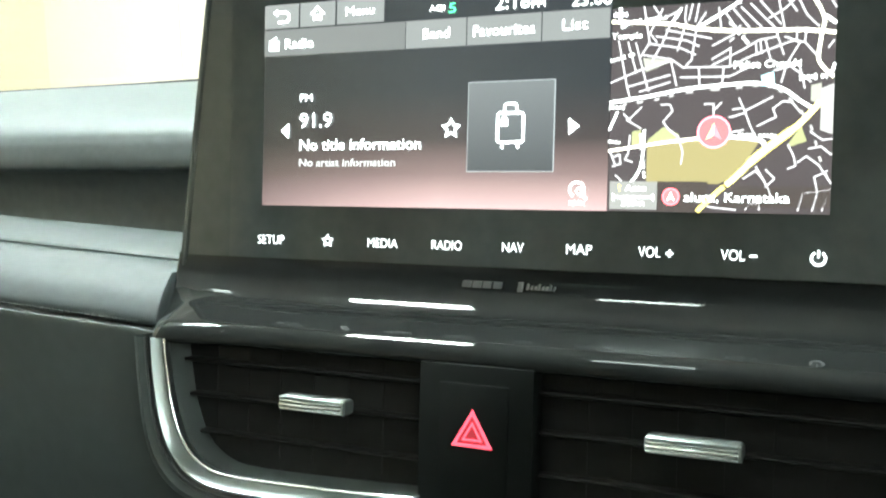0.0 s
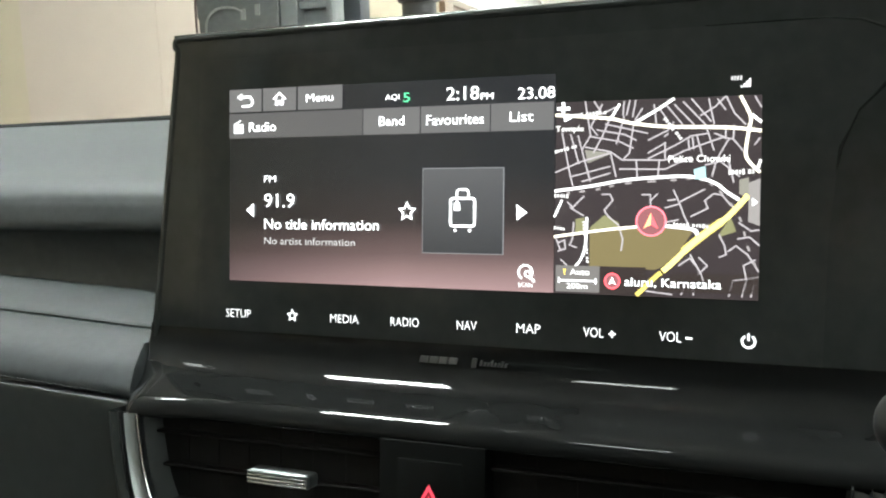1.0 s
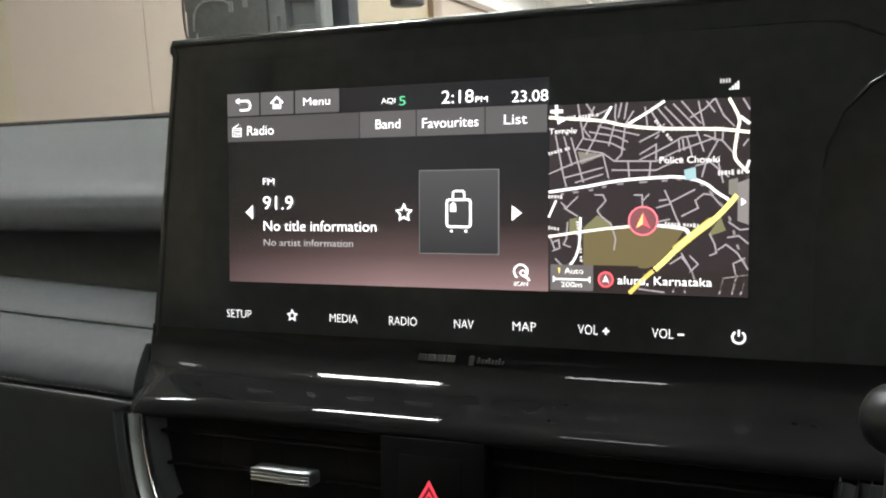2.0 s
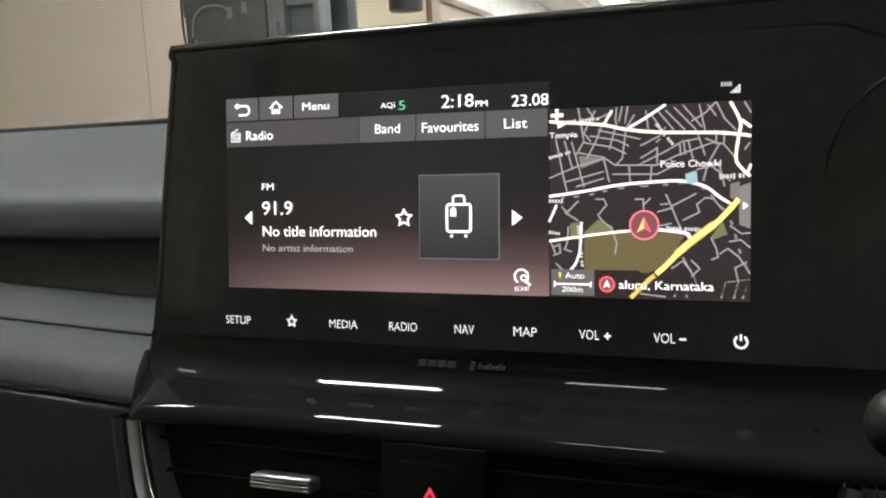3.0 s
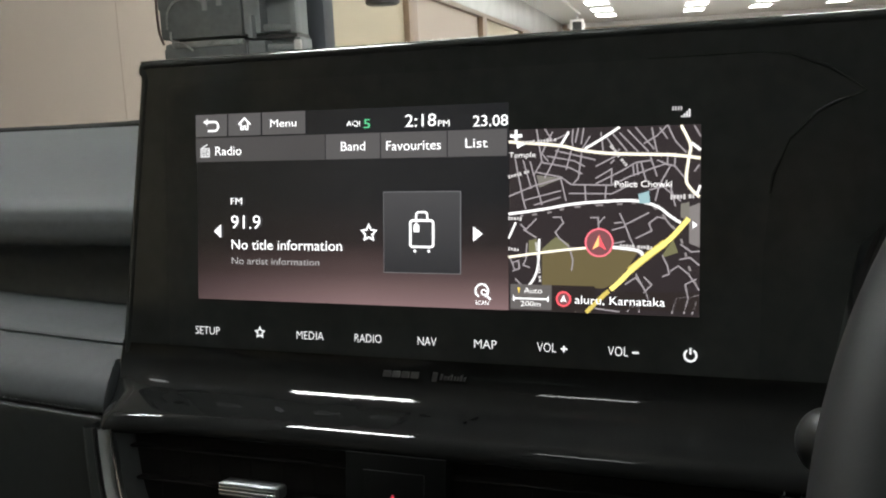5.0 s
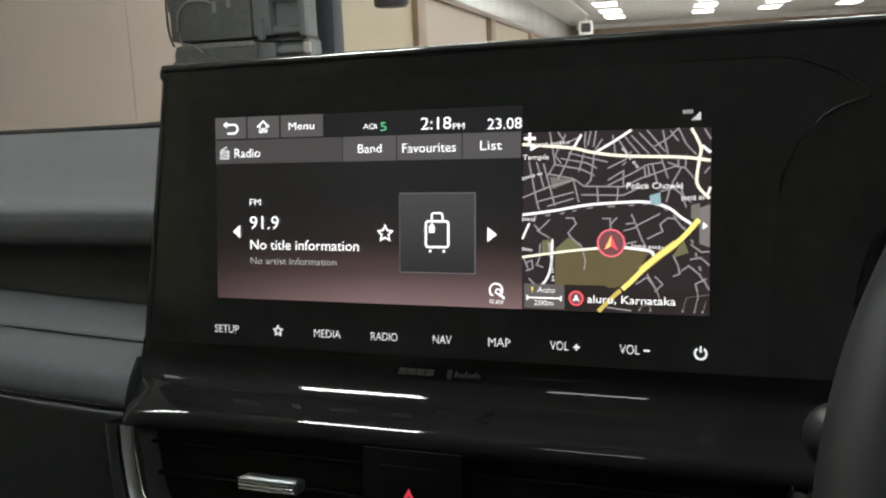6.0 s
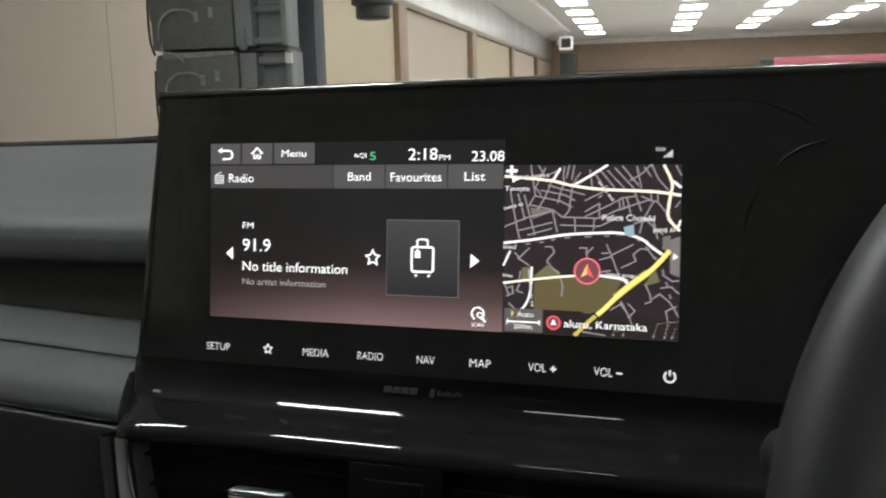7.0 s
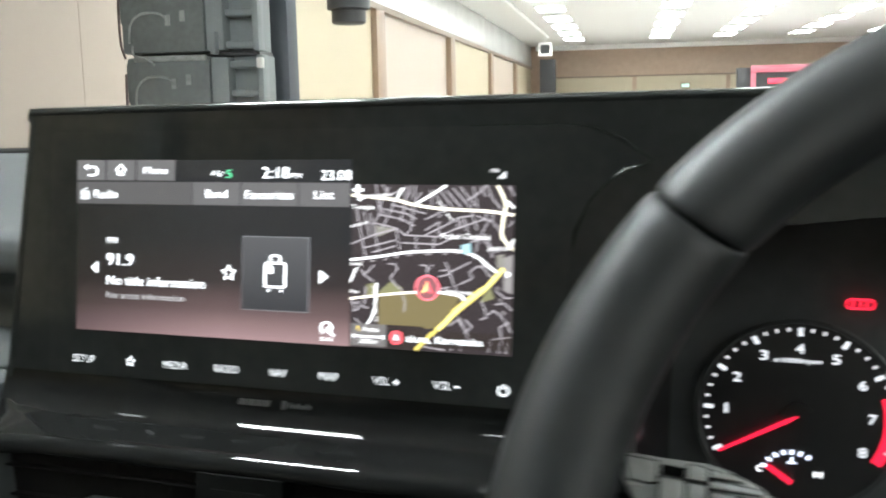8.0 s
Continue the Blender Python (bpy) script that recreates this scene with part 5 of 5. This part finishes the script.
def on_wheel(a, r=WRAD, out=0.0):
    """A point of the wheel at a turn of a degrees; out: towards the driver."""
    u, v, n = Vector((1, 0, 0)), Vector((0, math.sin(WA), math.cos(WA))), Vector((0, -math.cos(WA), math.sin(WA)))
    return WC + r * (math.cos(radians(a)) * u + math.sin(radians(a)) * v) + out * n


def rim_piece(angles, radii, skew=0.0, sides=24):
    """A length of the rim, whose cross-sections may be cut at a slant."""
    rows = []
    for a, r in zip(angles, radii):
        p, q = on_wheel(a), on_wheel(a + 0.01)
        d, o = (q - p).normalized(), (p - WC).normalized()
        n = o.cross(d)
        ring = []
        for k in range(sides + 1):
            c, s = (math.copysign(abs(f(2 * math.pi * k / sides)) ** 0.93, f(2 * math.pi * k / sides)) for f in (math.cos, math.sin))
            ring.append(p + r * (c * (1.0 if c > 0 else 1.09) * o + s * n) + d * skew * r * s)
        rows.append(ring)
    bm = sheet(rows)
    bmesh.ops.remove_doubles(bm, verts=bm.verts[:], dist=1e-6)
    bmesh.ops.holes_fill(bm, edges=bm.edges[:], sides=0)
    bmesh.ops.recalc_face_normals(bm, faces=bm.faces[:])
    return bm


def padded(a0, a1, r, end=0.945):
    """Angles and radii of one padded length whose two ends are rounded over into the seams."""
    lip = [(0.0, end), (0.15, end + 0.016), (0.45, end + 0.034), (0.9, 0.992), (1.5, 1.0), (2.2, 1.003)]
    rows = [(a0 + d, f) for d, f in lip] + [(a, 1.0) for a in steps(a0 + 3, a1 - 3, 40)] + [(a1 - d, f) for d, f in lip[::-1]]
    return [a for a, f in rows], [r * f for a, f in rows]


part("rim_top", rim_piece(*padded(39.4, 141.55, 0.0153), 0.45, 32), M_LEATHER, wheel, "charcoal leather upper rim", sharp=60)
part("rim_grip", rim_piece(*padded(142.0, 232, 0.0155), 0.45, 32), M_LEATHER, wheel, "charcoal leather grip", sharp=60)
part("rim_grip", rim_piece(*padded(-52, 38.9, 0.0155), 0.45, 32), M_LEATHER, wheel, "charcoal leather grip", sharp=60)
part("rim_bottom", rim_piece(*padded(232, 308, 0.0154, 0.99), 0.45, 32), M_LEATHER, wheel, "charcoal leather lower rim", sharp=60)
part("rim_joint", rim_piece((140.8, 142.1), (0.0137, 0.0137), 0.45), M_FELT, wheel)
part("rim_joint", rim_piece((38.5, 39.7), (0.0137, 0.0137), 0.45), M_FELT, wheel)


def wheel_plate(pts, o0, o1, bevel=0.0):
    """A plate parallel to the wheel, from (along, up) points off its hub, between two heights."""
    bm = prism([(p[0], p[1]) for p in pts], 0, 1)
    u, v, n = Vector((1, 0, 0)), Vector((0, math.sin(WA), math.cos(WA))), Vector((0, -math.cos(WA), math.sin(WA)))
    for q in bm.verts:
        q.co = WC + q.co.x * u + q.co.z * v + (o1 + (o0 - o1) * q.co.y) * n
    if bevel:
        bmesh.ops.bevel(bm, geom=bm.edges[:], offset=bevel, segments=2, affect="EDGES", profile=0.6)
    return bm


part("spoke", wheel_plate([(-0.166, 0.028), (-0.150, 0.030), (-0.105, 0.008), (-0.07, -0.02), (-0.06, -0.045), (-0.150, -0.032), (-0.168, -0.024)], -0.022, -0.004, 0.004), M_LEATHER, wheel)
part("spoke", wheel_plate([(0.166, 0.028), (0.150, 0.030), (0.105, 0.008), (0.07, -0.02), (0.06, -0.045), (0.150, -0.032), (0.168, -0.024)], -0.022, -0.004, 0.004), M_LEATHER, wheel)
part("spoke", wheel_plate([(-0.05, -0.05), (0.05, -0.05), (0.035, -0.16), (-0.035, -0.16)], -0.022, -0.006, 0.004), M_SILVER, wheel)
part("hub", wheel_plate(rounded(-0.075, 0.075, -0.095, -0.024, 0.030), -0.02, 0.016, 0.008), M_LEATHER, wheel, "charcoal airbag cover")
pod = part("switch_panel", wheel_plate([(-0.1531, 0.0393), (-0.1408, 0.0384), (-0.1293, 0.0379), (-0.1233, 0.0364), (-0.1153, 0.0327), (-0.108, 0.024), (-0.101, 0.010), (-0.098, -0.014), (-0.143, -0.012), (-0.1445, 0.018), (-0.1477, 0.0278), (-0.1508, 0.0330), (-0.1525, 0.0366)], -0.010, 0.0, 0.0012), M_POD, wheel, "silver switch panel")


def pod_switch(pts, high):
    """One silver key of the switch panel with the dark joint round it."""
    cx, cz = sum(p[0] for p in pts) / len(pts), sum(p[1] for p in pts) / len(pts)
    grown = [(p[0] + math.copysign(0.00045, p[0] - cx), p[1] + math.copysign(0.00045, p[1] - cz)) for p in pts]
    part("switch_joint", wheel_plate(grown, 0.0, 0.00025), M_BUTTON, pod, "dark joint")
    part("switch", wheel_plate(pts, 0.0, high, 0.0005), M_POD, pod)


pod_switch([(-0.1500, 0.0378), (-0.1418, 0.0370), (-0.1418, 0.0318), (-0.1440, 0.0315), (-0.1485, 0.0322)], 0.0012)
part("switch_slot", wheel_plate([(-0.1405, 0.0366), (-0.1345, 0.0360), (-0.1345, 0.0334), (-0.1405, 0.0340)], 0.0, 0.0005), M_FELT, pod, "dark slot")
pod_switch([(-0.1407, 0.0332), (-0.1347, 0.0326), (-0.1347, 0.0130), (-0.1407, 0.0130)], 0.0016)
pod_switch([(-0.1337, 0.0368), (-0.1291, 0.0364), (-0.1291, 0.0329), (-0.1337, 0.0332)], 0.0020)
pod_switch([(-0.1337, 0.0322), (-0.1291, 0.0319), (-0.1291, 0.0130), (-0.1337, 0.0130)], 0.0018)
for z0, z1, x1 in ((0.0344, 0.0361, -0.1212), (0.0316, 0.0334, -0.1168), (0.0290, 0.0306, -0.1150), (0.020, 0.0280, -0.111)):
    pod_switch([(-0.1282, z1), (x1, z1 - 0.0012), (x1 + 0.0008, z0 - 0.0006), (-0.1282, z0)], 0.0015)
part("switch_mark", wheel_plate([(-0.1490, 0.0312), (-0.1455, 0.0310), (-0.1455, 0.0302), (-0.1490, 0.0304)], 0.0, 0.0016), M_TAGWHITE, pod, "small white symbol")

stalk = thing("column_stalk", (0.26, -0.10, -0.085), "dark grey steering column stalk with a rounded tip", "stalk")
part("arm", tube([(0.335, -0.085, -0.100), (0.28, -0.095, -0.090), (0.22, -0.103, -0.076), (0.196, -0.106, -0.0705)], [0.008, 0.007, 0.008, 0.0095], 14), M_TIP, stalk)
part("collar", tube([(0.196, -0.106, -0.0705), (0.191, -0.1065, -0.070)], 0.0088, 16), M_BUTTON, stalk)
part("tip", tube([(0.160 + 0.031 * t, -0.108 + 0.0015 * t, -0.0678 - 0.0022 * t) for t in (0, 0.01, 0.04, 0.09, 0.16, 0.26, 0.4, 0.6, 0.8, 0.92, 1.0)], [0.0015, 0.0030, 0.0052, 0.0074, 0.0090, 0.0101, 0.0107, 0.0109, 0.0108, 0.0106, 0.0102], 24), M_TIP, stalk, "dark grey rounded tip", sharp=60)
col = thing("steering_column", (0.348, -0.06, -0.12), "dark steering column cover behind the wheel", "steering column")
part("cover", tube([(0.348, -0.170, -0.118), (0.348, -0.155, -0.125), (0.348, -0.02, -0.175), (0.348, 0.05, -0.195)], [0.026, 0.034, 0.038, 0.040], 20), M_SATIN, col)
part("side_filler", box(0.150, 0.1785, 0.003, 0.05, -0.24, -0.04, 0.001), M_LOWER, dash)
drv = thing("driver_dash", (0.45, 0.0, -0.25), "dark lower dashboard on the driver's side", "dashboard")
part("panel", extrude_x(smooth_line([(0.09, -0.172), (0.01, -0.174), (-0.03, -0.182), (-0.035, -0.22), (0.0, -0.32), (0.06, -0.42)], 4), steps(0.200, 0.79, 16)), M_LOWER, drv)
